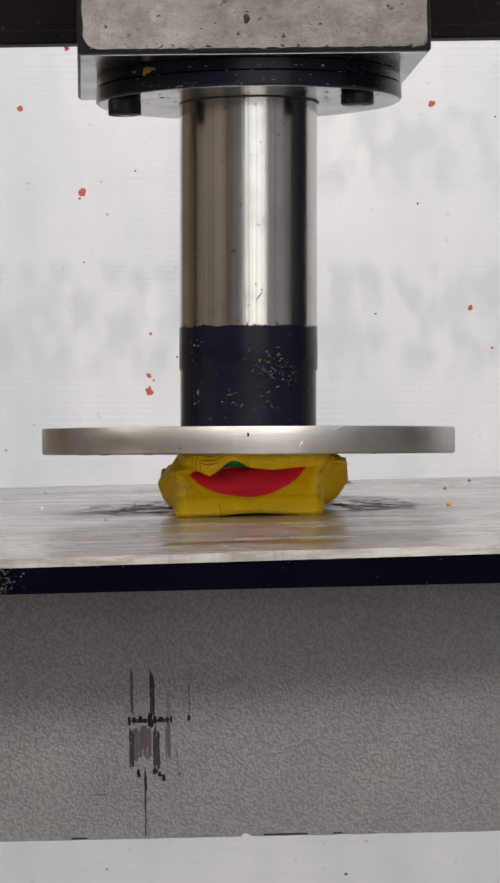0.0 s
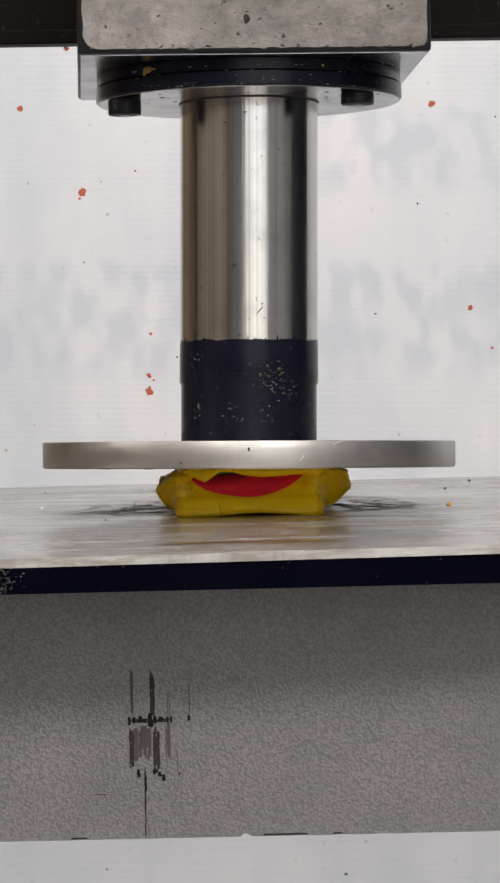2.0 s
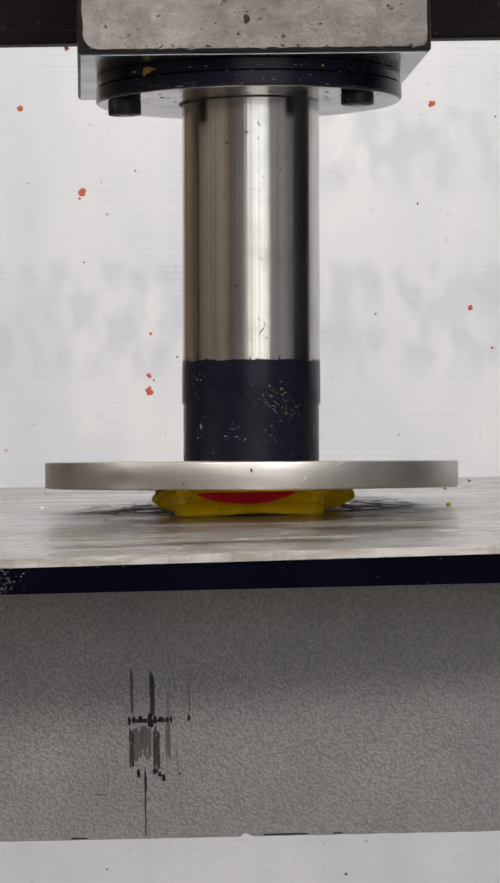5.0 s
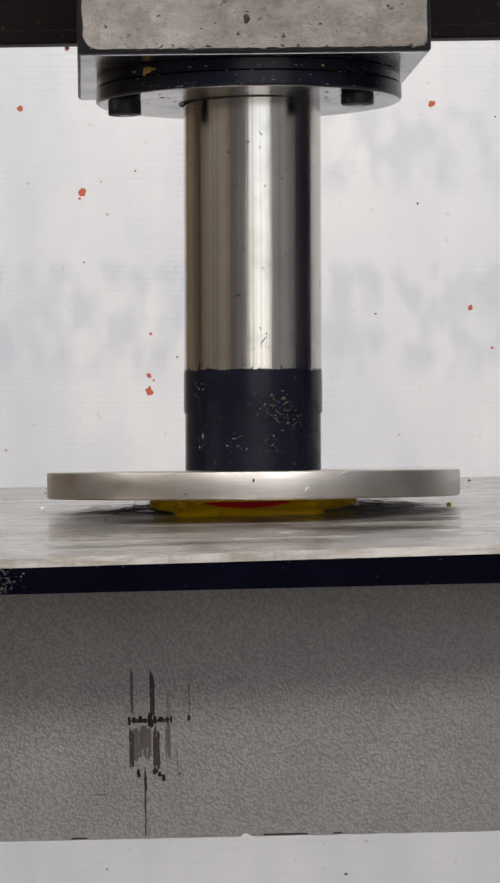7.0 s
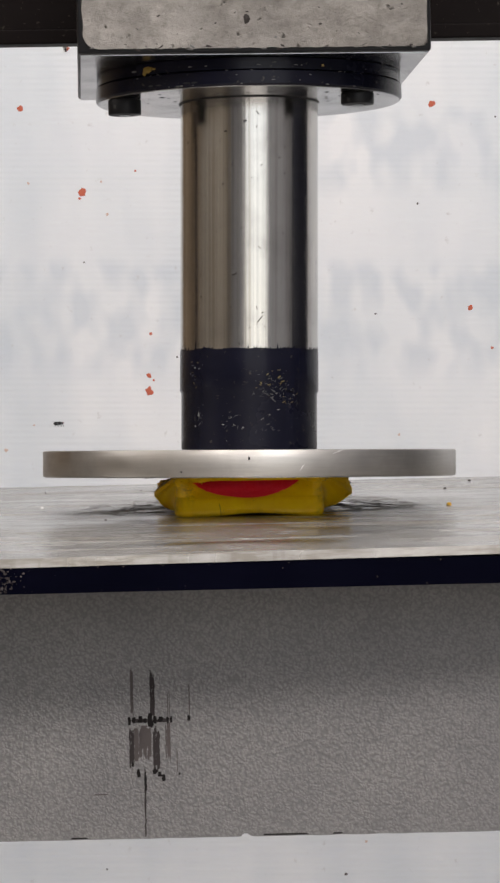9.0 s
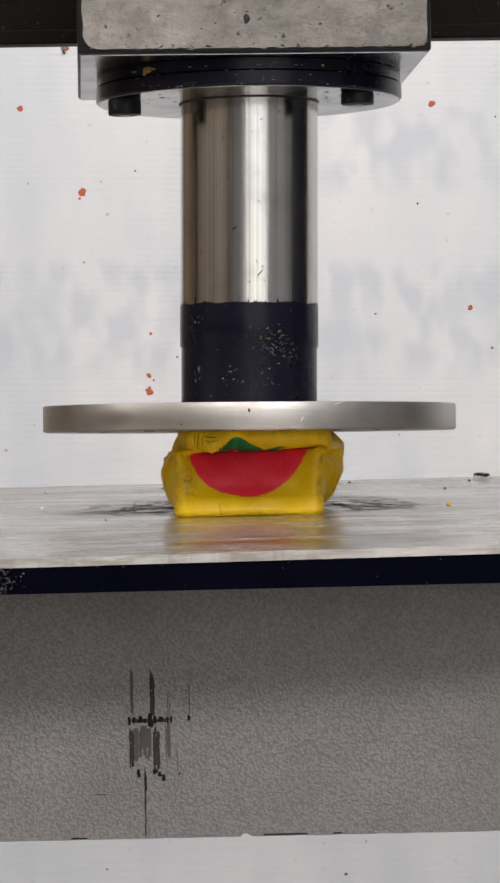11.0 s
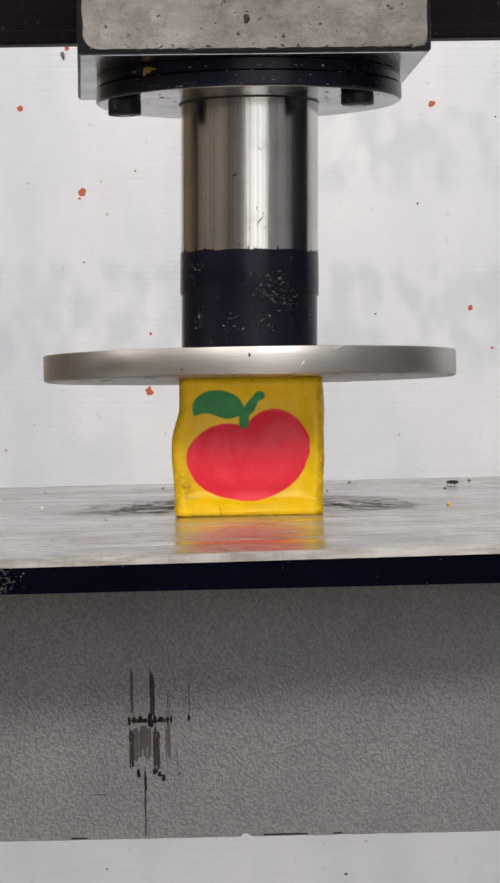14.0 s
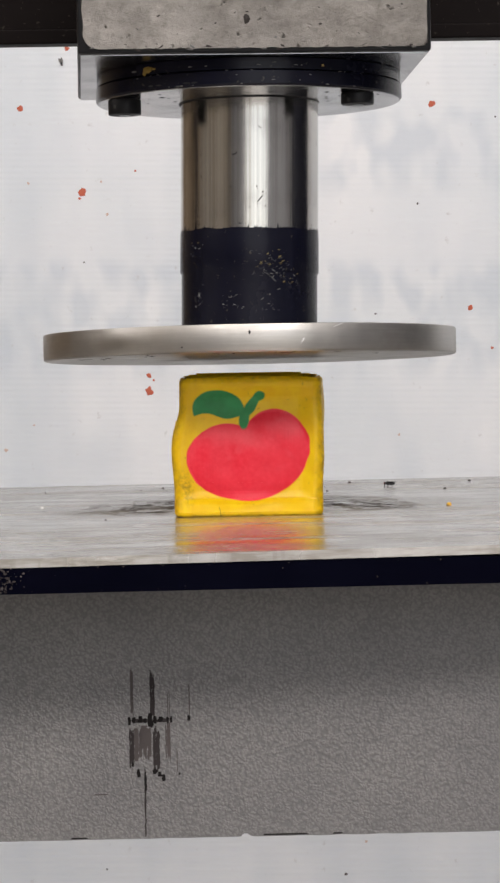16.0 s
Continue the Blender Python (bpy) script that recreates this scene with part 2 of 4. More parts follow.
def build_room():
    solid("wall_north", ribbed_sheet(-0.55, 2.0, -0.9, 2.4, 0.9, 0.0038, 0.00015), SHEET,
          "white ribbed plastic sheet wall, splattered and backlit by daylight", "wall", kind="structure", smooth=True)
    # The other walls, floor and ceiling are unseen, added to close the room.
    solid("wall_north_west", box(-2.0, -0.55, 0.9, 1.0, -0.9, 2.4), BROWN_WALL, "plain brown wall out of view, for reflections in the shaft", "wall", kind="structure")
    wall_with_opening("wall_south", 4.0, 3.3, 0.12, (1.6, 3.8, 0.01, 2.4), COOL_PLASTER, "plain blue-grey plaster wall with a wide open doorway",
                      pose(-2.0, -3.32, -0.9), (0.4, 3.8, 2.48, 3.22))
    wall_with_opening("wall_west", 3.2, 3.3, 0.12, (2.0, 3.0, 1.5, 2.7), PLASTER, "plain warm grey plaster wall with a window opening",
                      pose(-2.0, -3.2, -0.9, 0, 0, 90))
    solid("wall_west_back", box(-2.12, -2.0, 0.0, 0.9, -0.9, 2.4), BROWN_WALL, "plain brown wall out of view, for reflections in the shaft", "wall", kind="structure")
    solid("wall_east_front", box(2.0, 2.12, -3.2, -0.55, -0.9, 2.4), COOL_PLASTER, "plain blue-grey plaster wall", "wall", kind="structure")
    solid("wall_east", box(2.0, 2.12, -0.55, 0.9, -0.9, 2.4), DARK_WALL, "plain dark wall out of view, for the dark band in the shaft", "wall", kind="structure")
    solid("floor", box(-2.12, 2.12, -3.32, 1.0, -1.0, -0.904), CONCRETE, "worn grey concrete workshop floor", "floor", kind="structure")
    bm = bmesh.new()
    for a, b, c, d in ((-2.12, -1.1, -3.32, 1.0), (1.1, 2.12, -3.32, 1.0), (-1.1, 1.1, -3.32, -2.4), (-1.1, 1.1, -0.4, 1.0)):
        piece = box(a, b, c, d, 2.404, 2.5)
        me = bpy.data.meshes.new("piece")
        piece.to_mesh(me)
        piece.free()
        bm.from_mesh(me)
        bpy.data.meshes.remove(me)
    solid("ceiling", bm, CEILING, "plain white ceiling with a skylight opening", "ceiling", kind="structure")


build_room()


# ---- the press ----
def hammered():
    """Grey hammer-finish paint: a leathery net of low domes of 2 to 3 mm, dusty and a little uneven."""
    n = Nodes("hammered_grey_paint")
    v = n.coords((1, 1, 1.25))
    wob = n.t.nodes.new("ShaderNodeTexNoise")
    n.put(wob.inputs["Vector"], v)
    wob.inputs["Scale"].default_value, wob.inputs["Detail"].default_value = 330, 3
    push = n.t.nodes.new("ShaderNodeVectorMath")
    push.operation = "MULTIPLY_ADD"
    n.put(push.inputs[0], wob.outputs["Color"])
    push.inputs[1].default_value = (0.0022, 0.0022, 0.0022)
    n.put(push.inputs[2], v)
    cells = n.t.nodes.new("ShaderNodeTexVoronoi")
    cells.feature = "SMOOTH_F1"
    n.put(cells.inputs["Vector"], push.outputs[0])
    cells.inputs["Scale"].default_value = 1050
    cells.inputs["Smoothness"].default_value = 0.6
    wide = n.noise(v, 22, 4)
    grain = n.noise(v, 1100, 3, 0.7)
    dome = cells.outputs["Distance"]
    c = n.mix(n.grey(wide, 0.3, 0.7), (0.205, 0.198, 0.194), (0.270, 0.259, 0.248))
    c = n.mix(n.grey(grain, 0.40, 0.75, 0, 0.45), c, (0.112, 0.108, 0.110))
    c = n.mix(n.grey(dome, 0.38, 0.66, 0, 0.45), c, (0.110, 0.108, 0.110))
    n.bump(n.math("ADD", n.math("MULTIPLY", dome, -1.3), n.math("MULTIPLY", grain, 0.35)), 0.36, 0.0005)
    return n.set(base=c, rough=0.46, metal=0.3)


HAMMERED = hammered()
BROWN_BLACK = paint("brown_black_paint", (0.0060, 0.0044, 0.0042), 0.45, (0.04, 0.034, 0.028), spec=0.03)


def bed_outline(y_front, slope, y_back, wander):
    """Front edge from left to right with small nicks, then the back corners."""
    pts = []
    for i in range(301):
        x = -0.36 + 0.72 * i / 300
        y = y_front + slope * x + wander * noise.noise(Vector((x * 40, 3.1, 0))) + wander * 0.6 * noise.noise(Vector((x * 150, 8.1, 0)))
        pts.append((x, y))
    return pts + [(0.36, y_back), (-0.36, y_back)]


def prism(points, z0, z1, bevel=0.0):
    bm = bmesh.new()
    low = [bm.verts.new((x, y, z0)) for x, y in points]
    top = [bm.verts.new((x, y, z1)) for x, y in points]
    bm.faces.new(low[::-1])
    bm.faces.new(top)
    n = len(points)
    for i in range(n):
        j = (i + 1) % n
        bm.faces.new((low[i], low[j], top[j], top[i]))
    if bevel:
        edges = [e for e in bm.edges if all(v.co.z > (z0 + z1) / 2 for v in e.verts)]
        bmesh.ops.bevel(bm, geom=edges, offset=bevel, segments=2, affect="EDGES")
    return bm


RUN_BLACK = paint("dried_black_paint", (0.012, 0.010, 0.010), 0.5, spec=0.08)
RUN_THIN = paint("thin_brown_black_smear", (0.036, 0.030, 0.030), 0.5, spec=0.08)
RUN_FAINT = paint("faint_grey_smear", (0.080, 0.069, 0.067), 0.5, spec=0.08)


def smear(x, z0, z1, width, thick):
    """A ragged upright film of paint on a face, from z0 down to z1."""
    bm = bmesh.new()
    n = max(4, int(abs(z0 - z1) / 0.0006))
    rows = []
    for i in range(n + 1):
        z = z0 + (z1 - z0) * i / n
        end = min(1.0, 0.7 + 2.0 * min(i, n - i) / n)
        w = width / 2 * end
        l = x - w * (1 + 0.9 * noise.noise(Vector((x * 900, z * 900, 1.0))))
        r = x + w * (1 + 0.9 * noise.noise(Vector((x * 900, z * 900, 7.0))))
        rows.append([bm.verts.new((l, -thick, z)), bm.verts.new((r, -thick, z)), bm.verts.new((r, 0.0, z)), bm.verts.new((l, 0.0, z))])
    for a, b in zip(rows, rows[1:]):
        for i in range(4):
            bm.faces.new((a[i], a[(i + 1) % 4], b[(i + 1) % 4], b[i]))
    bm.faces.new(rows[0][::-1])
    bm.faces.new(rows[-1])
    return bm


def paint_runs(beam):
    """Dried runs, strands and a row of dabs of black paint on the front of the beam; millimetres from its top centre."""
    face = pose(0, -0.140, 0)
    rnd = random.Random(31)

    def dab(x, z0, z1, w, mat, name="paint_run"):
        thick = 0.00012 if mat is RUN_BLACK else rnd.uniform(0.00004, 0.00008)
        part(name, smear(x / 1000, z0 / 1000, z1 / 1000, w / 1000, thick), mat, beam, "", face)

    # bundles of strands: middle, spread, top, foot, how many, their width, paint
    for x, spread, z0, z1, count, w, mat in (
            (-38.7, 0.5, -26.0, -44.0, 3, 0.50, RUN_FAINT), (-32.0, 0.7, -27.0, -46.0, 4, 0.50, RUN_THIN), (-27.0, 0.6, -33.0, -44.0, 2, 0.35, RUN_FAINT),
            (-39.0, 0.6, -45.0, -60.0, 4, 0.55, RUN_THIN), (-34.8, 2.0, -45.5, -57.0, 6, 0.75, RUN_FAINT), (-31.2, 0.9, -45.0, -61.0, 5, 0.60, RUN_THIN),
            (-27.2, 0.8, -44.0, -58.0, 4, 0.45, RUN_FAINT), (-20.2, 0.1, -32.0, -44.0, 2, 0.30, RUN_FAINT), (-24.6, 0.2, -52.0, -61.0, 1, 0.25, RUN_FAINT)):
        for k in range(count):
            dab(x + spread * (2 * (k + 0.5) / count - 1) + rnd.gauss(0, 0.12), z0 - rnd.uniform(0, 0.18) * (z0 - z1), z1 + rnd.uniform(0, 0.22) * (z0 - z1), w * rnd.uniform(0.6, 1.3), mat)
    dab(-34.9, -45.2, -52.5, 2.6, RUN_FAINT)
    dab(-37.6, -46.0, -56.5, 1.6, RUN_FAINT)
    dab(-35.4, -43.0, -44.2, 6.0, RUN_THIN)
    dab(-29.6, -43.0, -44.2, 4.0, RUN_THIN)
    dab(-35.0, -59.0, -80.8, 0.5, RUN_THIN)
    dab(-34.8, -60.0, -66.0, 0.75, RUN_BLACK)
    # the row of dabs and the drops where runs end
    for x, z, w, h in ((-39.6, -43.6, 1.0, 2.6), (-38.2, -43.4, 1.2, 2.0), (-36.2, -43.2, 1.6, 2.2), (-34.6, -43.6, 1.0, 1.6), (-33.0, -43.4, 1.5, 4.4), (-31.4, -43.4, 1.3, 2.4),
                       (-29.8, -43.2, 1.6, 1.6), (-27.4, -43.6, 0.9, 2.2), (-26.2, -43.4, 1.0, 2.0), (-20.6, -43.0, 1.0, 1.8), (-37.0, -60.4, 1.0, 2.6), (-31.8, -60.0, 1.2, 1.6),
                       (-30.2, -60.8, 1.6, 1.6), (-29.0, -62.0, 1.2, 2.2), (-24.0, -60.8, 0.6, 0.8), (-38.8, -57.6, 0.8, 1.4)):
        dab(x, z + h / 2, z - h / 2, w, RUN_BLACK, "paint_dab")
    dab(-48.4, -66.8, -67.2, 7.0, RUN_FAINT)
    for x, w in ((12.0, 11.0), (26.0, 3.0), (-56.0, 5.0), (4.0, 3.0)):
        dab(x, -80.6, -81.1, w, RUN_BLACK, "edge_chip")


def build_bed():
    bed = thing("press_bed", "scratched steel press bed plate on a black base plate", "press bed", BED)
    part("steel_plate", prism(bed_outline(-0.203, 0.09, 0.205, 0.0005), -0.0028, 0.0, 0.0005), BED_STEEL, bed, "scratched bright steel plate")
    part("base_plate", prism(bed_outline(-0.2025, 0.09, 0.20, 0.0003), -0.0112, -0.0029), BASE_BLACK, bed, "chipped black base plate", pose(0, 0, 0, 0, 0.38, 0))
    rnd = random.Random(12)
    for k in range(70):
        left = k < 44
        x = -0.0755 + abs(rnd.gauss(0, 0.0036)) if left else rnd.uniform(-0.074, 0.074)
        z = rnd.uniform(-0.0108, -0.0034) if left else rnd.choice((-0.0108, -0.0106, -0.0035, rnd.uniform(-0.0105, -0.004)))
        size = rnd.uniform(0.00018, 0.0007) if left else rnd.uniform(0.00012, 0.0004)
        m = pose(x, -0.2025 + 0.09 * x - 0.0003, z - 0.0066 * x, 90, 0, rnd.uniform(0, 180))
        part("paint_chip", chip_mesh(size, size * rnd.uniform(0.3, 1.0), k + 20), rnd.choice((RUN_THIN, RUN_THIN, RUN_FAINT)) if left else RUN_THIN, bed, "", m)
    beam = thing("support_beam", "grey hammered-paint steel beam with black paint runs under the bed", "beam", pose(0, 0, -0.0204, 0, -1.25, 0))
    outline = [(-0.569, 0.0), (-0.569, -0.0814)]
    for i in range(241):
        x = -0.3585 + 0.717 * i / 240
        outline.append((x, -0.0814 + 0.00016 * noise.noise(Vector((x * 160, 1.0, 2.0)))))
    outline = [p for p in outline if not -0.0048 < p[0] < -0.0012]
    k = max(i for i, p in enumerate(outline) if p[0] <= -0.0048)
    outline[k + 1:k + 1] = [(-0.0046, -0.0813), (-0.0040, -0.0806), (-0.0034, -0.0804), (-0.0026, -0.0804), (-0.0020, -0.0808), (-0.0014, -0.0812)]
    part("web", prism(outline + [(0.569, -0.0814), (0.569, 0.0)], -0.12, 0.140), HAMMERED, beam, "", pose(0, 0, 0, 90, 0, 0))
    paint_runs(beam)
    return bed, beam


build_bed()


DARK_MARK = paint("dark_pit", (0.03, 0.026, 0.024), 0.6, spec=0.1)
DULL_STEEL = steel("dull_dirty_steel", (0.50, 0.49, 0.47), 0.34, (50, 50, 50), 0.35)
WHITE_SCRATCH = steel("bright_scratch", (0.75, 0.74, 0.72), 0.3, (60, 60, 60))


def face_outline():
    """The bare face of the block, its lower corner on one side worn round, its rim a little uneven."""
    pts = []
    for k in range(13):
        a = math.pi + k / 12 * math.pi / 2
        pts.append((-0.0537 + 0.0055 * math.cos(a), 0.0070 + 0.0055 * math.sin(a)))
    for i in range(1, 90):
        x = -0.0537 + 0.1115 * i / 90
        pts.append((x, 0.0015 + 0.0003 * noise.noise(Vector((x * 260, 4.0, 1.0)))))
    pts += [(0.0586, 0.0017), (0.0596, 0.0028)]
    for i in range(1, 40):
        z = 0.0028 + 0.0855 * i / 40
        pts.append((0.0596 + 0.0003 * noise.noise(Vector((7.0, z * 200, 1.0))), z))
    pts += [(0.0594, 0.0885), (-0.0590, 0.0885)]
    for i in range(1, 40):
        z = 0.0885 - 0.0810 * i / 40
        pts.append((-0.0592 + 0.0005 * noise.noise(Vector((2.0, z * 160, 1.0))), z))
    return pts


def build_head():
    head = thing("cylinder_block", "grey machined steel block with a black round cylinder flange", "press head", pose(-0.0019, 0.0055, 0.159, 0, -1.0, 0))
    turn = pose(0, 0, 0, 0, 0, 3.0)
    part("block", box(-0.0610, 0.0610, -0.0695, 0.0695, 0.0, 0.09, 0.0010, 2), MATT_BLACK, head, "black painted block with worn edges", turn, True)
    part("front_face", prism(face_outline(), 0.0688, 0.0701, 0.0003), BLOCK_STEEL, head, "rubbed bare grey steel face", turn @ pose(0, 0, 0, 90, 0, 0))
    part("underside", box(-0.0600, 0.0600, -0.0672, 0.0690, -0.0004, 0.0005), UNDER_STEEL, head, "scuffed bright steel underside", turn)
    at = pose(0.0013, -0.0055, 0)
    part("flange", lathe([(0, -0.0006), (0.0552, -0.0006), (0.0552, -0.0045), (0.0546, -0.0048), (0.0556, -0.0052), (0.0556, -0.0096), (0.0550, -0.0103),
                          (0, -0.0103)], 160), BLACK, head, "black enamelled round flange", at, True)
    part("flange_face", lathe([(0.0252, -0.0103), (0.0252, -0.0106), (0.0546, -0.0106), (0.0548, -0.0102)], 160), UNDER_STEEL, head, "scuffed bright flange underside", at, True)
    part("seal_ring", lathe([(0.0251, -0.0104), (0.0254, -0.0110), (0.0258, -0.0105)], 96), MATT_BLACK, head, "thin black rod seal", at, True)
    rnd = random.Random(17)
    ochre, scuff = paint("ochre_paint_spot", (0.22, 0.14, 0.025), 0.5), paint("grey_scuff", (0.07, 0.068, 0.066), 0.5)
    spots = [(-130, -0.0028, 2.6, 1.0, ochre), (-131.5, -0.0040, 0.8, 1.0, ochre), (-127, -0.0028, 0.9, 0.4, ochre), (-137, -0.0030, 1.2, 0.3, scuff), (-62, -0.0031, 0.5, 0.4, ochre)]
    spots += [(rnd.uniform(-150, -40), rnd.choice((-0.0032, -0.0050, -0.0097, rnd.uniform(-0.009, -0.002))), rnd.uniform(0.2, 0.9), rnd.uniform(0.08, 0.25), scuff) for _ in range(26)]
    spots += [(a, -0.0088, 1.3, 0.35, MATT_BLACK) for a in (-128, -124.5, -113, -110)]
    for k, (ang, z, w, h, mat) in enumerate(spots):
        out = Vector((math.cos(radians(ang)), math.sin(radians(ang)), 0))
        m = Matrix((Vector((-out.y, out.x, 0)), Vector((0, 0, 1)), out)).transposed().to_4x4()
        m.translation = out * (0.0556 if z < -0.005 else 0.0552) + Vector((0, 0, z))
        part("paint_chip", chip_mesh(w / 1000, h / 1000, k + 90), mat, head, "", at @ m)
    # chips out of the paint along the block's lower edge, and scratches on its face
    for k in range(44):
        edge = k < 26
        x, z = rnd.uniform(-0.057, 0.058), (rnd.uniform(0.0009, 0.0022) if edge else rnd.uniform(0.003, 0.03))
        w, h = (rnd.uniform(0.3, 1.6), rnd.uniform(0.12, 0.4)) if edge else (rnd.uniform(0.15, 0.7), rnd.uniform(0.1, 0.35))
        mat = rnd.choice((scuff, scuff, DARK_MARK, DARK_MARK, DARK_MARK)) if edge else rnd.choice((DARK_MARK, DARK_MARK, scuff))
        part("paint_chip" if edge else "pit", chip_mesh(w / 1000, h / 1000, k + 140), mat, head, "", turn @ pose(x, -0.0701, z, 90, 0, 0) @ pose(0, 0, 0, 0, 0, rnd.uniform(-40, 40)))
    part("stain", chip_mesh(0.0011, 0.0019, 200), DARK_MARK, head, "dark oily spot", turn @ pose(-0.0028, -0.0701, 0.0115, 90, 0, 0))
    # scrapes in the bright underside of the flange
    for k in range(34):
        a, r = rnd.uniform(math.pi, 2 * math.pi), rnd.uniform(0.028, 0.053)
        part("scrape", chip_mesh(rnd.uniform(0.0003, 0.0016), rnd.uniform(0.0002, 0.0008), k + 220), MATT_BLACK, head, "", at @ pose(r * math.cos(a), r * math.sin(a), -0.01062, 180, 0, rnd.uniform(-25, 25)))
    for x, y, deep in ((-0.0445, -0.020, 0.0163), (0.0385, -0.030, 0.0150)):
        bolt = part("bolt", lathe(rounded(0.0059, -deep, -0.0107, 0.0005), 32), MATT_BLACK, head, "black socket bolt", pose(x + 0.0013, y - 0.0055, 0), True)
        part("socket", lathe([(0, -deep - 0.0002), (0.0028, -deep - 0.0002), (0.0028, -deep + 0.0002), (0, -deep + 0.0002)], 6), BLACK, bolt)
    for x in (-0.6, 0.6):
        solid("press_post", box(x - 0.03, x + 0.03, 0.06, 0.11, -0.904, 0.34, 0.003), BLACK, "black painted upright steel post of the press frame", "post", None, "posts of the press frame", "structure")
    bar = thing("crossbeam", "black painted steel crossbeam above the press", "beam", pose(0, 0, 0.1835, 0, -0.85, 0))
    part("bar", box(-0.5695, 0.5695, 0.0925, 0.101, 0.0, 0.1, 0.0015), BROWN_BLACK, bar)
    part("lower_flange", box(-0.5695, 0.5695, 0.0915, 0.102, -0.0004, 0.0052, 0.0006), BROWN_BLACK, bar)


build_head()


def sleeve_mesh():
    """Painted end of the shaft: a straight lower ring, a slightly fatter upper ring, and a ragged brushed upper edge."""
    n = 420
    bm = bmesh.new()
    rings = [[] for _ in range(7)]
    for i in range(n):
        a = 2 * math.pi * i / n
        brushed = 0.35 + ease(noise.noise(Vector((i * 0.045, 4.0, 1.0))), -0.1, 0.35)
        tooth = 0.0009 * noise.noise(Vector((math.cos(a) * 3, math.sin(a) * 3, 0.0))) + 0.0062 * max(0.0, noise.noise(Vector((i * 0.83, 2.0, 5.0)))) ** 1.3 * brushed
        swell = 0.0004 * max(0.0, noise.noise(Vector((math.cos(a) * 2, math.sin(a) * 2, 4.0))))
        for ring, (r, z) in zip(rings, ((0.0245, 0.0001), (0.0247, 0.0008), (0.0247, 0.0205), (0.0252 + swell, 0.0214), (0.0252 + swell, 0.0300),
                                        (0.02512, 0.0352), (0.02506, 0.0362 + tooth))):
            ring.append(bm.verts.new((r * math.cos(a), r * math.sin(a), z)))
    for a, b in zip(rings, rings[1:]):
        for i in range(n):
            j = (i + 1) % n
            bm.faces.new((a[i], a[j], b[j], b[i]))
    return bm


def chips(ram):
    """Scraped spots and caught crumbs on the painted end: angle, height and size in millimetres."""
    rnd = random.Random(4)
    gold, pale, dull = (paint("ochre_scrape", (0.11, 0.080, 0.020), 0.5), paint("pale_crumb", (0.15, 0.15, 0.14), 0.6), paint("dull_grey_scuff", (0.034, 0.034, 0.038), 0.6))
    spots = [(-80 + 5, 27.0, 0.6, 0.2, gold, 35), (-80 + 10, 21.0, 0.8, 0.3, dull, -30), (-75 + 15, 17.2, 0.6, 0.3, gold, 30), (-62, 24.5, 0.8, 0.2, gold, 15),
             (-65, 26.0, 0.8, 0.18, gold, 35), (-137, 12.6, 0.35, 0.8, pale, 0), (-140, 29.5, 0.5, 0.25, pale, -20), (-112, 9.0, 0.5, 0.18, pale, 0), (-76, 20.0, 1.1, 0.14, dull, -25),
             (-70, 18.0, 1.5, 0.25, dull, -40), (-95, 8.0, 0.3, 0.25, pale, 0), (-73, 12.5, 0.3, 0.25, pale, 0), (-141, 8.5, 0.35, 0.5, pale, 20)]
    for ang, z, da, dz, count, tones in ((-72, 24, 8, 2.6, 46, (gold, dull, dull, dull, dull)), (-56, 19.5, 4, 1.8, 16, (gold, dull, dull)), (-68, 20.0, 9, 0.9, 18, (dull, dull, pale)),
                                         (-139, 26.5, 4, 2.0, 14, (gold, dull, pale)), (-136, 11, 3, 3, 14, (pale, dull, dull)), (-105, 9, 5, 3, 18, (pale, dull, dull)), (-74, 9, 5, 4, 18, (pale, dull, dull)), (-52, 14, 3, 4, 10, (dull, dull))):
        for _ in range(count):
            spots.append((rnd.gauss(ang, da), min(33, max(1.5, rnd.gauss(z, dz))), rnd.uniform(0.12, 0.75), rnd.uniform(0.04, 0.13), rnd.choice(tones), rnd.gauss(20, 40)))
    for k, (ang, z, w, h, mat, spin) in enumerate(spots):
        a = radians(ang)
        r = 0.02475 if z < 20.5 else 0.0254
        out = Vector((math.cos(a), math.sin(a), 0))
        side = Vector((-math.sin(a), math.cos(a), 0))
        m = Matrix((side, Vector((0, 0, 1)), out)).transposed().to_4x4()
        m.translation = out * r + Vector((0, 0, z / 1000))
        part("paint_chip", chip_mesh(w / 1000, h / 1000, k), mat, ram, "", m @ pose(0, 0, 0, 0, 0, spin))


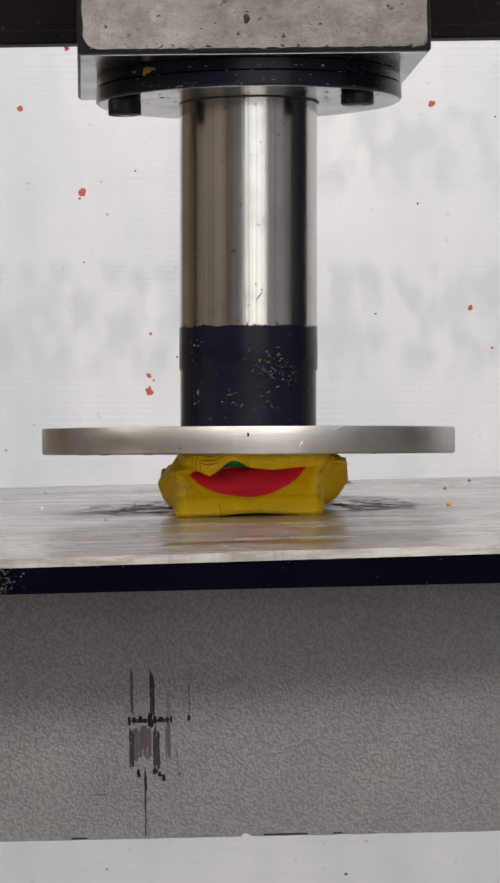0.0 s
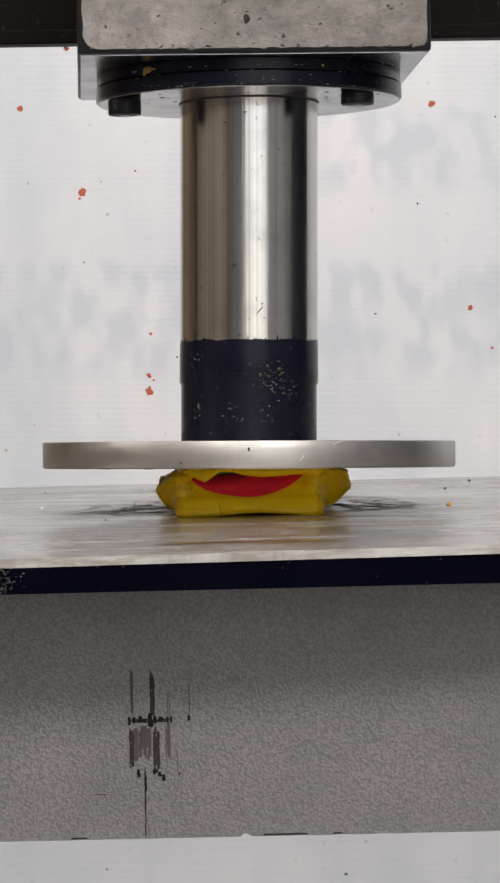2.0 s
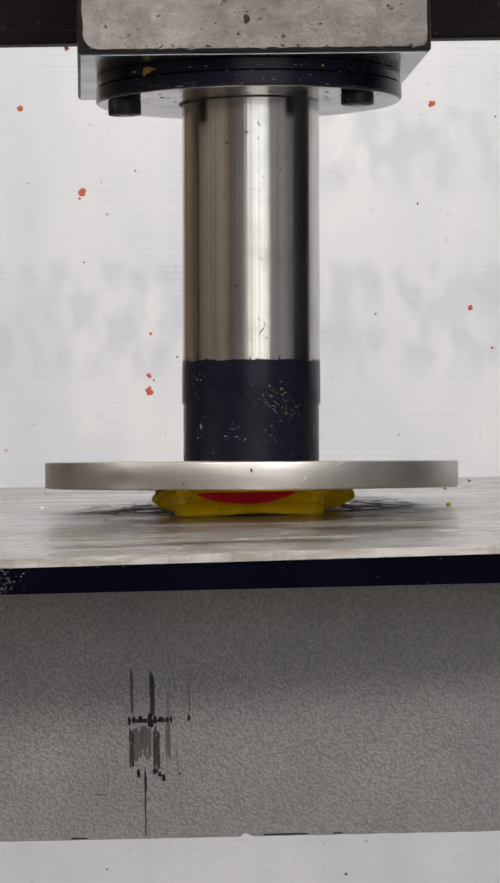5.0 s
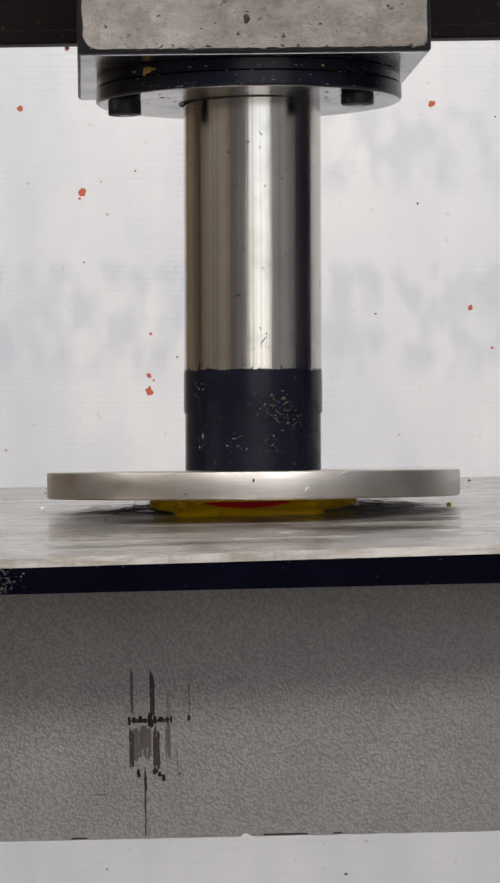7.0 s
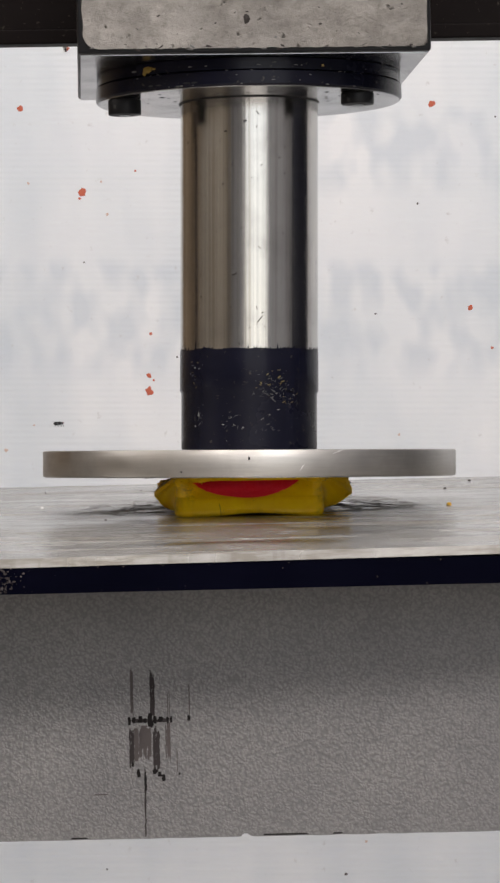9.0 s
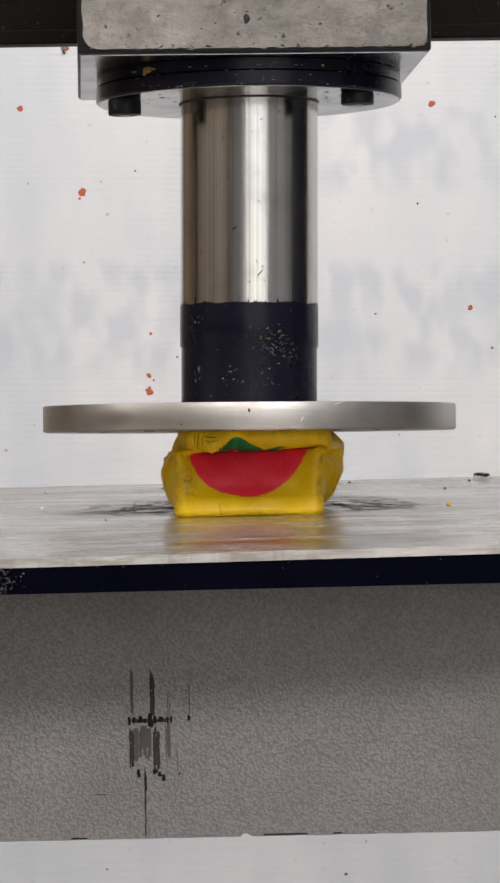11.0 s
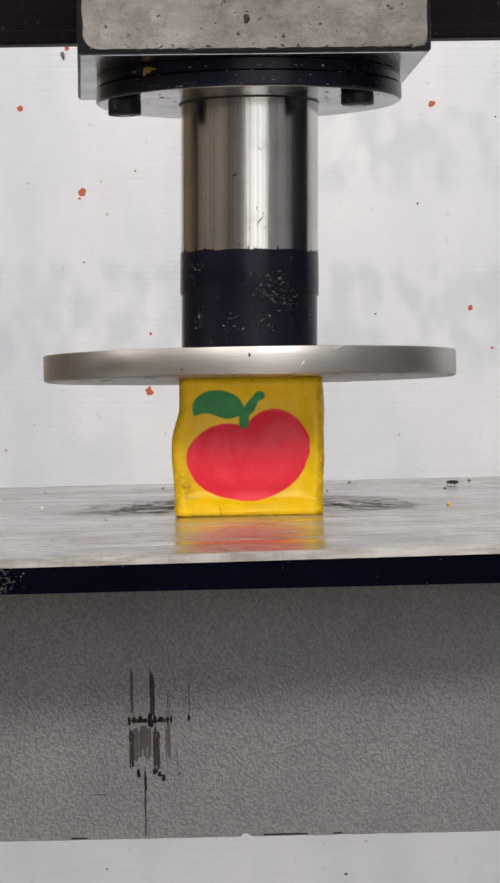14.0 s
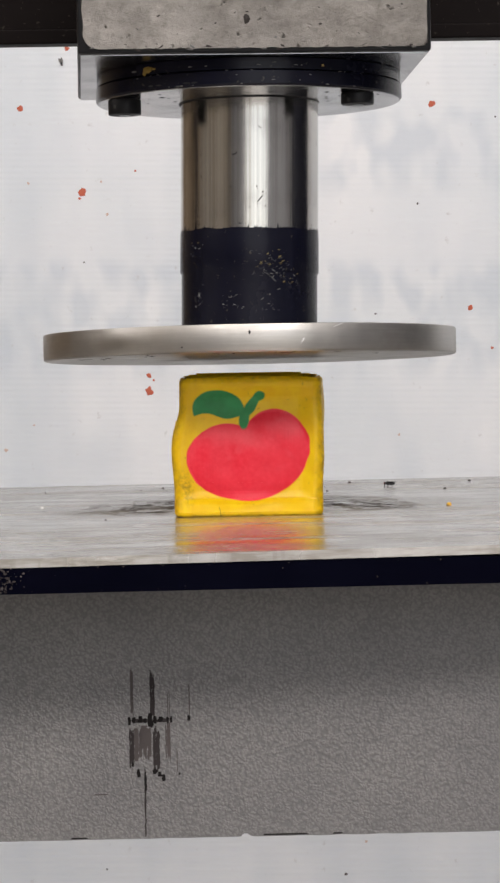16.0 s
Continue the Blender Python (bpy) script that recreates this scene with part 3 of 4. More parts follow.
def build_ram():
    ram = thing("press_ram", "polished steel press ram with black painted end and steel platen", "press ram")
    part("shaft", lathe([(0, 0.0300), (0.0250, 0.0300), (0.0250, 0.28), (0, 0.28)], 160), CHROME, ram, "worn polished steel shaft", None, True)
    part("sleeve", sleeve_mesh(), BLACK, ram, "chipped black painted end", None, True)
    chips(ram)
    for ang, z, w, h, spin in ((-81.5, 46.5, 1.6, 0.22, 50), (-79, 49.0, 0.4, 0.3, 0), (-84, 51.0, 0.25, 0.3, 0), (-77, 44.0, 0.3, 0.25, 0), (-103, 62.5, 0.7, 0.3, 10), (-101, 63.0, 0.3, 0.4, 0),
                                (-118, 78.0, 0.3, 0.2, 0), (-112, 95.0, 0.2, 0.5, 0), (-72, 88.0, 0.25, 0.2, 0), (-124, 58.0, 0.25, 0.2, 0), (-98, 104.0, 0.25, 0.2, 0), (-58, 70.0, 0.2, 0.3, 0)):
        out = Vector((math.cos(radians(ang)), math.sin(radians(ang)), 0))
        m = Matrix((Vector((-out.y, out.x, 0)), Vector((0, 0, 1)), out)).transposed().to_4x4()
        m.translation = out * 0.02499 + Vector((0, 0, z / 1000))
        part("pit", chip_mesh(w / 1000, h / 1000, z), DARK_MARK, ram, "", m @ pose(0, 0, 0, 0, 0, spin))
    disc = part("platen", lathe(rounded(0.075, -0.0094, 0.0, 0.0006), 200), DISC_STEEL, ram, "flat round brushed steel platen", None, True)
    for a, z, w, h, spin in ((-90.0, -0.0030, 0.0004, 0.0007, 0), (-76.0, -0.0060, 0.0013, 0.00018, 55), (-66.0, -0.0008, 0.0022, 0.00018, 20), (-108, -0.0076, 0.0004, 0.0003, 0)):
        out = Vector((math.cos(radians(a)), math.sin(radians(a)), 0))
        m = Matrix((Vector((-out.y, out.x, 0)), Vector((0, 0, 1)), out)).transposed().to_4x4()
        m.translation = out * 0.07499 + Vector((0, 0, z))
        part("nick", chip_mesh(w, h, a), MATT_BLACK if h > w or spin == 0 else WHITE_SCRATCH, disc, "", m @ pose(0, 0, 0, 0, 0, spin))
    part("platen_face", lathe([(0, -0.0093), (0.0741, -0.0093), (0.0741, -0.0096), (0, -0.0096)], 120), DULL_STEEL, disc, "dull dirty pressing face")
    rnd = random.Random(9)
    for k in range(16):
        a, r = radians(rnd.uniform(-160, -20)), rnd.uniform(0.055, 0.073)
        part("stuck_crumb", chip_mesh(rnd.uniform(0.0006, 0.0022), rnd.uniform(0.0004, 0.0008), k + 60), MATT_BLACK, disc, "", 
             pose(r * math.cos(a), r * math.sin(a), -0.0096, 180, 0, 0))
    return ram, disc


RAM, PLATEN = build_ram()

# ---- the clay cube ----
CLAY_W, CLAY_H = 52.4, 49.7          # millimetres
CLAY = pose(-0.0004, 0.0, 0.0, 2.5, -0.9, 0)


APPLE = ((-7.4, 20.2, 13.6, 13.0), (9.2, 24.0, 12.2, 14.2), (0.2, 17.4, 16.0, 11.8))     # ellipses: centre and half axes


def clay_material():
    """Yellow clay with an apple, leaf and stalk inlaid on its front face, by the place in the unpressed cube."""
    n = Nodes("inlaid_clay")
    at = n.t.nodes.new("ShaderNodeAttribute")
    at.attribute_name = "rest"
    sep = n.t.nodes.new("ShaderNodeSeparateXYZ")
    n.t.links.new(at.outputs["Vector"], sep.inputs[0])
    x, y, z = sep.outputs
    warp = n.noise(at.outputs["Vector"], 0.12, 2)
    x = n.math("ADD", x, n.math("MULTIPLY_ADD", warp, 1.6, -0.8))

    def ellipse(cx, cz, rx, rz, turn=0.0):
        c, s = math.cos(radians(turn)), math.sin(radians(turn))
        dx, dz = n.math("SUBTRACT", x, cx), n.math("SUBTRACT", z, cz)
        a = n.math("DIVIDE", n.math("ADD", n.math("MULTIPLY", dx, c), n.math("MULTIPLY", dz, s)), rx)
        b = n.math("DIVIDE", n.math("SUBTRACT", n.math("MULTIPLY", dz, c), n.math("MULTIPLY", dx, s)), rz)
        d = n.math("SQRT", n.math("ADD", n.math("MULTIPLY", a, a), n.math("MULTIPLY", b, b)))
        return n.math("MULTIPLY", n.math("SUBTRACT", d, 1.0), min(rx, rz))

    def union(*shapes, soft=0.0):
        d = shapes[0]
        for other in shapes[1:]:
            d = n.math("SMOOTH_MIN", d, other, soft) if soft else n.math("MINIMUM", d, other)
        return d

    apple = union(*(ellipse(*oval) for oval in APPLE), soft=2.5)
    leaf = n.math("MAXIMUM", ellipse(-10.6, 38.2, 9.9, 6.8, -6), n.math("MULTIPLY_ADD", z, -1.0, n.math("ADD", n.math("MULTIPLY", n.math("SINE", n.math("MULTIPLY_ADD", x, 0.42, 1.6)), 0.8), n.math("MULTIPLY_ADD", x, -0.05, 35.3))))
    stalk = union(ellipse(-1.2, 34.6, 1.7, 3.6, -4), ellipse(1.6, 39.6, 1.7, 4.6, -32), ellipse(4.4, 42.8, 2.0, 1.6), soft=1.0)
    front = n.grey(y, -23.6, -23.4, 1, 0)
    edge = 0.22
    red = n.math("MULTIPLY", front, n.grey(apple, -edge, edge, 1, 0))
    green = n.math("MULTIPLY", front, n.grey(union(leaf, stalk, soft=0.8), -edge, edge, 1, 0))
    blot = n.noise(at.outputs["Vector"], 0.16, 4)
    smear = n.noise(at.outputs["Vector"], 0.7, 3)
    grime = n.noise(at.outputs["Vector"], 0.35, 5)
    yellow = n.mix(n.grey(blot, 0.35, 0.68), (0.87, 0.525, 0.003), (0.93, 0.620, 0.003))
    yellow = n.mix(n.grey(grime, 0.64, 0.74, 0, 0.6), yellow, (0.16, 0.10, 0.02))
    pale = n.noise(at.outputs["Vector"], 0.07, 3)
    yellow = n.mix(n.grey(pale, 0.52, 0.66, 0, 0.3), yellow, (0.74, 0.42, 0.010))
    # yellow browner towards the front face's sides, top and foot, uneven by noise
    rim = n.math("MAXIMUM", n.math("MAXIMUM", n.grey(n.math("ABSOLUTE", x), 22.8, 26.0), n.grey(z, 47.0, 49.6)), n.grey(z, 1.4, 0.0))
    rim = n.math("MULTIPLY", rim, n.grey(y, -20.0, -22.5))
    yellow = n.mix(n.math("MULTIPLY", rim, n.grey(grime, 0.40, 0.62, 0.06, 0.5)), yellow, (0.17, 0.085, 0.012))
    crack = n.math("MULTIPLY", n.grey(n.math("ABSOLUTE", n.math("ADD", x, n.math("MULTIPLY_ADD", z, 0.25, 9.6))), 0.26, 0.05), n.grey(z, 4.0, 3.0))
    scuff = n.math("MULTIPLY", n.grey(ellipse(-21.6, 10.0, 2.2, 6.0, 10), 0.8, -1.4), n.grey(n.noise(at.outputs["Vector"], 0.8, 4), 0.40, 0.66))
    yellow = n.mix(n.math("MULTIPLY", n.math("MAXIMUM", crack, scuff), n.math("MULTIPLY", front, 0.6)), yellow, (0.10, 0.055, 0.012))
    redc = n.mix(n.grey(smear, 0.35, 0.7), (0.86, 0.020, 0.044), (0.90, 0.034, 0.062))
    # paler pink patches in the red stand in for broad highlights
    redc = n.mix(n.grey(blot, 0.58, 0.75, 0, 0.5), redc, (0.90, 0.085, 0.110))
    c = n.mix(red, yellow, redc)
    c = n.mix(green, c, n.mix(n.grey(blot, 0.35, 0.68), (0.010, 0.20, 0.050), (0.016, 0.27, 0.075)))
    knead = n.math("ADD", n.noise(at.outputs["Vector"], 0.07, 1), n.math("MULTIPLY", n.noise(at.outputs["Vector"], 0.3, 1), 0.05))
    raised = n.math("ADD", n.grey(apple, -1.2, 0.5, 0.06, 0), n.grey(union(leaf, stalk, soft=0.8), -1.3, 0.4, 0.10, 0))
    n.bump(n.math("ADD", knead, n.math("MULTIPLY", raised, front)), 0.45, 0.004)
    return n.set(base=c, rough=n.grey(smear, 0.3, 0.7, 0.30, 0.44), spec=0.34)


CLAY_MAT = clay_material()


def between(x, knots):
    """A smooth rising curve through the knots (monotone cubic)."""
    n = len(knots)
    d = [(knots[i + 1][1] - knots[i][1]) / (knots[i + 1][0] - knots[i][0]) for i in range(n - 1)]
    m = [d[0]] + [2 * p * q / (p + q) if p * q > 0 else 0.0 for p, q in zip(d, d[1:])] + [d[-1]]
    if x <= knots[0][0]:
        return knots[0][1] + m[0] * (x - knots[0][0])
    for i in range(n - 1):
        (x0, y0), (x1, y1) = knots[i], knots[i + 1]
        if x <= x1:
            w = x1 - x0
            t = (x - x0) / w
            return (y0 * (1 + 2 * t) * (1 - t) ** 2 + m[i] * w * t * (1 - t) ** 2 + y1 * t * t * (3 - 2 * t) + m[i + 1] * w * t * t * (t - 1))
    return knots[-1][1] + m[-1] * (x - knots[-1][0])


def swell(x, centre, width):
    return math.exp(-((x - centre) / width) ** 2)


def apple_puff(x, z):
    """How far the apple stands proud, 0 to 1, at a point of the unpressed face."""
    inner = 2.5 * math.log(sum(math.exp((1 - math.hypot((x - cx) / rx, (z - cz) / rz)) * min(rx, rz) / 2.5) for cx, cz, rx, rz in APPLE)) - 1.0
    k = 1 - min(1.0, max(0.0, inner / 8.0))
    return 1 - k * k


def pressed(p, h):
    """Where the point p of the unpressed cube lies once the platen has come down to the height h; all in millimetres."""
    x, y, z = p
    e = 1 - h / CLAY_H
    s = ease(e, -0.02, 0.20)                      # how far the first folds have formed
    a, b, v = x / (CLAY_W / 2), (y + CLAY_W / 2) / CLAY_W, z / CLAY_H
    belly = math.sin(math.pi * min(1, max(0, v)))
    lean = 7.0 * min(1.0, max(0.0, e) / 0.3) ** 0.6 * (1 - 0.9 * ease(e, 0.45, 0.8))     # the top slides to one side
    # foot lip is stiff, the lower half gives way late, the leaf folds away under a wavy brow with a curl at one end
    k = ease(e, 0.05, 0.26)
    curl = k * swell(a, -0.72, 0.12)
    brow = min(5.2, 0.22 * h)
    z11 = min((0.10 + 0.03 * s) * CLAY_H, (0.46 - 0.1 * ease(e, 0.6, 0.88)) * h)
    z45 = min(0.45 * CLAY_H, h * (0.72 + 0.24 * ease(e, 0.58, 0.72)))
    z90 = max(h - brow, z45 + 0.02 * h)
    z72 = max(z45 + 0.01 * h, z90 - 9.1 * max(0.0, 1 - e / 0.57) ** 1.15)
    z90 = z90 - brow * (0.50 * curl - 0.45 * k * swell(a, -0.44, 0.17) + 0.18 * k * swell(a, 0.15, 0.22))
    zz = between(v, ((0, 0), (0.11, z11), (0.45, z45), (0.72, z72), (0.90, z90), (1, h)))
    zz -= 2.2 * s * (1 - e) * swell(a, -0.06, 0.26) * swell(v, 0.69, 0.10)
    zz += 1.7 * a * ease(e, 0.32, 0.55) * (1 - ease(e, 0.72, 0.86)) * swell(v, 0.55, 0.25)
    deep = ease(b, 0.14, 0.42)
    zz += (v * h - zz) * deep
    zz += 1.1 * ease(e, 0.25, 0.6) * swell(a, 0.1, 0.45) * max(0.0, 1 - v / 0.10) * max(0.0, 1 - b * 4)
    # uneven sides, then the bulges behind the front face, creased where they fold
    broad = 0.5 * ease(e, 0.74, 0.9)
    lobe_l = swell(v, 0.34 + 0.10 * ease(e, 0.1, 0.5), 0.24 + broad)
    lobe_r = swell(v, 0.37 + 0.12 * ease(e, 0.2, 0.4) - 0.08 * ease(e, 0.6, 0.75), 0.22 + broad)
    # further down, the sides roll out into round lobes
    roll = ease(e, 0.04, 0.36)
    lobe_l += 0.85 * roll * (max(0.0, 1 - ((v - 0.47) / 0.42) ** 2) ** 0.6 - lobe_l)
    lobe_r += 0.85 * roll * (max(0.0, 1 - ((v - 0.50) / 0.42) ** 2) ** 0.6 - lobe_r)
    cap_r = (1 - deep) * 0.12 * ease(v, 0.38, 0.64) + deep * (1 - 0.10 * lean) * ease(v, 0.48, 0.72)
    left = swell(v, 0.42, 0.2) * 1.0 + deep * (3.0 * s + 7.0 * e * e) * lobe_l - (1.9 + 0.8 * s) * (1 - 0.6 * roll * deep) * ease(v, 0.55, 0.8)
    right = 0.9 * swell(v, 0.55, 0.4) + deep * (4.0 * s + 9.6 * e - 0.6 * roll) * lobe_r + (6.2 * ease(e, -0.03, 0.11) - 0.8 * e) * (1 - 0.75 * roll) * cap_r
    pinch = 1.6 * s * swell(b, 0.12, 0.05) * ease(v, 0.04, 0.2)
    taper = 1 - 0.45 * ease(v, 0.75, 1.0) * ease(e, 0.4, 0.7)
    left, right = left * taper - pinch, right * taper - pinch
    xx = x + (a * a * right if a > 0 else -a * a * left)
    xx += lean * ease(v, 0.50, 0.84) * (1 - 0.95 * ease(-a, 0.55, 1.0)) * (1 - 0.35 * deep) * (1 - 0.45 * ease(a, 0.5, 1.0) * roll)
    xx -= 1.0 * k * a * (1 - deep) * swell(v, 0.40, 0.25) * swell(abs(a), 0.7, 0.25)
    # front: the lip stands out, the face is pushed in like a tub up to the fold, the brow hangs forward of it
    f = max(0.0, 1 - b) ** 2
    tub = 1 - ease(abs(a), 0.66, 0.96)
    yy = y - f * 3.0 * max(0.0, 1 - max(0.0, v - 0.03) / 0.10) - f * 1.2 * ease(v, 0.82, 0.95) * (1 - s)
    fold = ease(v, 0.09, 0.58) * (1 - ease(v, 0.74, 0.93))
    yy += f * 9.5 * s * (0.65 + 0.35 * ease(e, 0.1, 0.5)) * fold * tub
    yy += f * 1.7 * tub * ease(v, 0.09, 0.19) * (1 - ease(v, 0.84, 0.96))
    yy -= f * 1.7 * apple_puff(x, z) * (1 - 0.4 * s)
    yy += f * 2.2 * k * swell(a, -0.90, 0.09) * ease(v, 0.66, 0.85)
    yy -= f * 1.8 * curl * swell(v, 0.90, 0.18)
    yy -= f * 1.2 * k * ease(v, 0.84, 0.94) * tub
    yy += f * 1.6 * k * swell(a, -0.40, 0.14) * ease(v, 0.85, 0.95)
    yy += b * b * (4 * s + 9 * e) * belly
    # kneaded unevenness
    lump = noise.noise(Vector((x * 0.07 + 3, y * 0.07, z * 0.09)))
    yy += (0.5 + 1.1 * s) * lump * f
    xx += (0.4 + 0.9 * s) * noise.noise(Vector((x * 0.05, y * 0.06 + 9, z * 0.10))) * abs(a) ** 3
    return Vector((xx, yy, max(0.0, min(zz, h))))


ROUND, CAP = 4.0, 2.6     # radius of the upright edges and of the top edge


def skin(q, z):
    """A point of the unpressed cube's side skin: q millimetres round it from the middle of the front, z up it."""
    w = CLAY_W / 2
    flat, arc = w - ROUND, ROUND * math.pi / 2
    side = 2 * flat + arc
    q = q % (4 * side)
    turn, t = divmod(q + flat, side)
    if t <= 2 * flat:
        x, y = t - flat, -w
    else:
        k = (t - 2 * flat) / ROUND
        x, y = flat + ROUND * math.sin(k), -flat - ROUND * math.cos(k)
    for _ in range(int(turn)):
        x, y = -y, x
    top = max(0.0, min(CAP, z - (CLAY_H - CAP)))
    foot = max(0.0, min(1.2, 1.2 - z))
    inset = CAP - math.sqrt(max(0.0, CAP * CAP - top * top)) + 1.2 - math.sqrt(max(0.0, 1.44 - foot * foot))
    k = 1 - inset / w
    return Vector((x * k, y * k, z))


def clay_pieces():
    """(function to the skin, two parameters, half width, half height, column, row) of each piece of clay."""
    flat, arc = CLAY_W / 2 - ROUND, ROUND * math.pi / 2
    side = 2 * flat + arc
    made = []

    def strip(q0, q1, cols, rows, wide, tall):
        for i in range(cols):
            for j in range(rows):
                made.append((skin, q0 + (q1 - q0) * (i + 0.5) / cols, (j + 0.5) / rows * CLAY_H, (q1 - q0) / cols / 2 * wide, CLAY_H / rows / 2 * (tall if j / rows < 0.76 else 1.45 * tall if j / rows < 0.93 else 1.15 * tall), i, j))
    strip(-flat, flat, 42, 66, 1.8, 1.35)
    strip(flat, flat + arc, 7, 66, 1.35, 1.35)
    strip(-flat - arc, -flat, 7, 66, 1.35, 1.35)
    for q in (flat + arc, -flat - arc - 2 * flat):
        strip(q, q + 2 * flat, 24, 40, 1.75, 1.25)
    strip(flat + arc + 2 * flat, 2 * side + 2 * side - flat - arc - 2 * flat, 18, 14, 1.5, 1.35)
    lid = CLAY_W / 2 - 4.6
    for i in range(9):
        for j in range(9):
            made.append((lambda x, y: Vector((x, y, CLAY_H - 1.3)), (2 * (i + 0.5) / 9 - 1) * lid, (2 * (j + 0.5) / 9 - 1) * lid, lid / 9 * 1.02, lid / 9 * 1.02, i, j))
    return made


def build_clay():
    cube = thing("clay_cube", "yellow clay cube with inlaid red apple, crushed on the bed", "clay cube", CLAY)
    pieces = []
    for place, p, q, hw, hh, i, j in clay_pieces():
        verts, rest = [], []
        for d in (0.0, -1.8):
            for sx, sy in ((-1, -1), (1, -1), (1, 1), (-1, 1)):
                k = 1.0 if d == 0 else 0.7
                verts.append((sx * hw * k / 1000, sy * hh * k / 1000, d / 1000))
                rest.append(place(p + sx * hw, q + sy * hh))
        me = bpy.data.meshes.new("clay_piece")
        me.from_pydata(verts, [], [(0, 1, 2, 3), (7, 6, 5, 4), (0, 4, 5, 1), (1, 5, 6, 2), (2, 6, 7, 3), (3, 7, 4, 0)])
        at = me.attributes.new("rest", "FLOAT_VECTOR", "POINT")
        at.data.foreach_set("vector", [c for r in rest for c in r])
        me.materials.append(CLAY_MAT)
        ob = new("clay_piece", me)
        ob.parent = cube
        pieces.append((ob, place, p, q, (i % 3) * 0.006 + (j % 4) * 0.018, hh))
    return cube, pieces


CUBE, PIECES = build_clay()


def piece_pose(place, p, q, lift, hh, h):
    d = 0.5
    c = pressed(place(p, q), h)
    tx = pressed(place(p + d, q), h) - pressed(place(p - d, q), h)
    ty = pressed(place(p, q + d), h) - pressed(place(p, q - d), h)
    if place is skin:
        ty.z += 0.05
    n = tx.cross(ty).normalized()
    if place is skin:
        steep = n.z if place(p, q).y > -CLAY_W * 0.36 else max(-0.5, min(0.85, n.z))
        if steep != n.z:
            flat = Vector((n.x, n.y, 0.0)) if math.hypot(n.x, n.y) > 0.05 else place(p, q)
            flat = Vector((flat.x, flat.y, 0.0)).normalized()
            n = flat * math.sqrt(1 - steep * steep) + Vector((0, 0, steep))
        tx = tx - n * tx.dot(n)
    tx.normalize()
    ty = n.cross(tx)
    c = c + n * lift
    if place is skin:
        half = hh * abs(ty.z)
        c.z = max(half, min(c.z, h - half * 0.9 - min(0.9, 0.05 * h) * ease(abs(place(p, q).x), 16.0, 24.0)))
        if abs(place(p, q).x) > 0.36 * CLAY_W:      # at a sharp fold the piece draws in behind the fold's crest
            out = 1 if c.x > 0 else -1
            crest = max(c.x * out, *(pressed(place(p, q + k * hh), h).x * out for k in (-0.6, 0.6)))
            over = c.x * out + hh * abs(ty.x) - crest
            if over > 0:
                c.x -= out * over
    m = Matrix((tx, ty, n)).transposed().to_4x4()
    m.translation = c / 1000
    return m


# ---- crumbs, splashes and flies ----
SPLASH_RED = paint("dried_red_splash", (0.40, 0.082, 0.038), 0.6)
SPLASH_DARK = paint("dark_speck", (0.05, 0.04, 0.035), 0.6)
SPLASH_PALE = paint("pale_brownish_stain", (0.50, 0.37, 0.30), 0.6)
YELLOW_CRUMB = paint("ochre_crumb", (0.62, 0.33, 0.02), 0.5)
WHITE_CRUMB = paint("white_crumb", (0.8, 0.8, 0.78), 0.5)


def splat_mesh(r, seed):
    """An irregular low blob, domed, in the xz plane, facing the room."""
    bm = bmesh.new()
    n, rings = 22, []
    for k, (q, d) in enumerate(((1.0, 0.0), (0.72, 0.10), (0.35, 0.17))):
        ring = []
        for i in range(n):
            a = 2 * math.pi * i / n
            w = 1 + 0.55 * noise.noise(Vector((math.cos(a) * 1.3, math.sin(a) * 1.3, seed * 5.3))) + 0.25 * noise.noise(Vector((math.cos(a) * 4, math.sin(a) * 4, seed * 2.1)))
            ring.append(bm.verts.new((r * q * w * math.cos(a), -r * d, r * q * w * math.sin(a) * 0.85)))
        rings.append(ring)
    for p, q in zip(rings, rings[1:]):
        for i in range(n):
            bm.faces.new((p[i], p[(i + 1) % n], q[(i + 1) % n], q[i]))
    bm.faces.new(rings[-1])
    return bm


def build_splashes():
    red, dark, pale = SPLASH_RED, SPLASH_DARK, SPLASH_PALE
    for k, (x, z, r, mat) in enumerate((
            (-148, 244, 2.8, red), (-108, 190, 3.8, red), (-143, 196, 1.3, pale), (-92, 176, 1.4, pale), (-74, 204, 1.0, red), (-64, 99, 1.4, red),
            (-65, 72, 2.4, red), (-65, 62, 3.6, red), (142, 116, 2.2, red), (117, 247, 3.2, red), (-118, 283, 2.0, red), (156, 90, 1.3, red),
            (108, 183, 1.0, dark), (96, 34, 1.1, pale), (81, 112, 0.9, dark), (-157, 24, 1.7, pale), (-107, 145, 0.8, dark), (-96, 197, 1.0, pale),
            (156, 291, 1.8, pale), (62, -249, 1.5, dark), (75, -228, 1.3, pale), (-92, -246, 0.9, dark), (-47, 84, 0.9, dark), (158, 239, 0.9, dark),
            (-139, 40, 1.0, pale), (-110, 186, 1.3, red), (-62, 69, 1.0, red))):
        colour = {red: "red", dark: "dark brown", pale: "pale brownish"}[mat]
        solid("splash", splat_mesh(r * 0.74 / 1000, k), mat, "dried " + colour + " splash on the white plastic wall", "splash",
              pose(x / 1000, 0.8998, z / 1000, 0, 37 * k, 0), "splashes on the wall")


build_splashes()


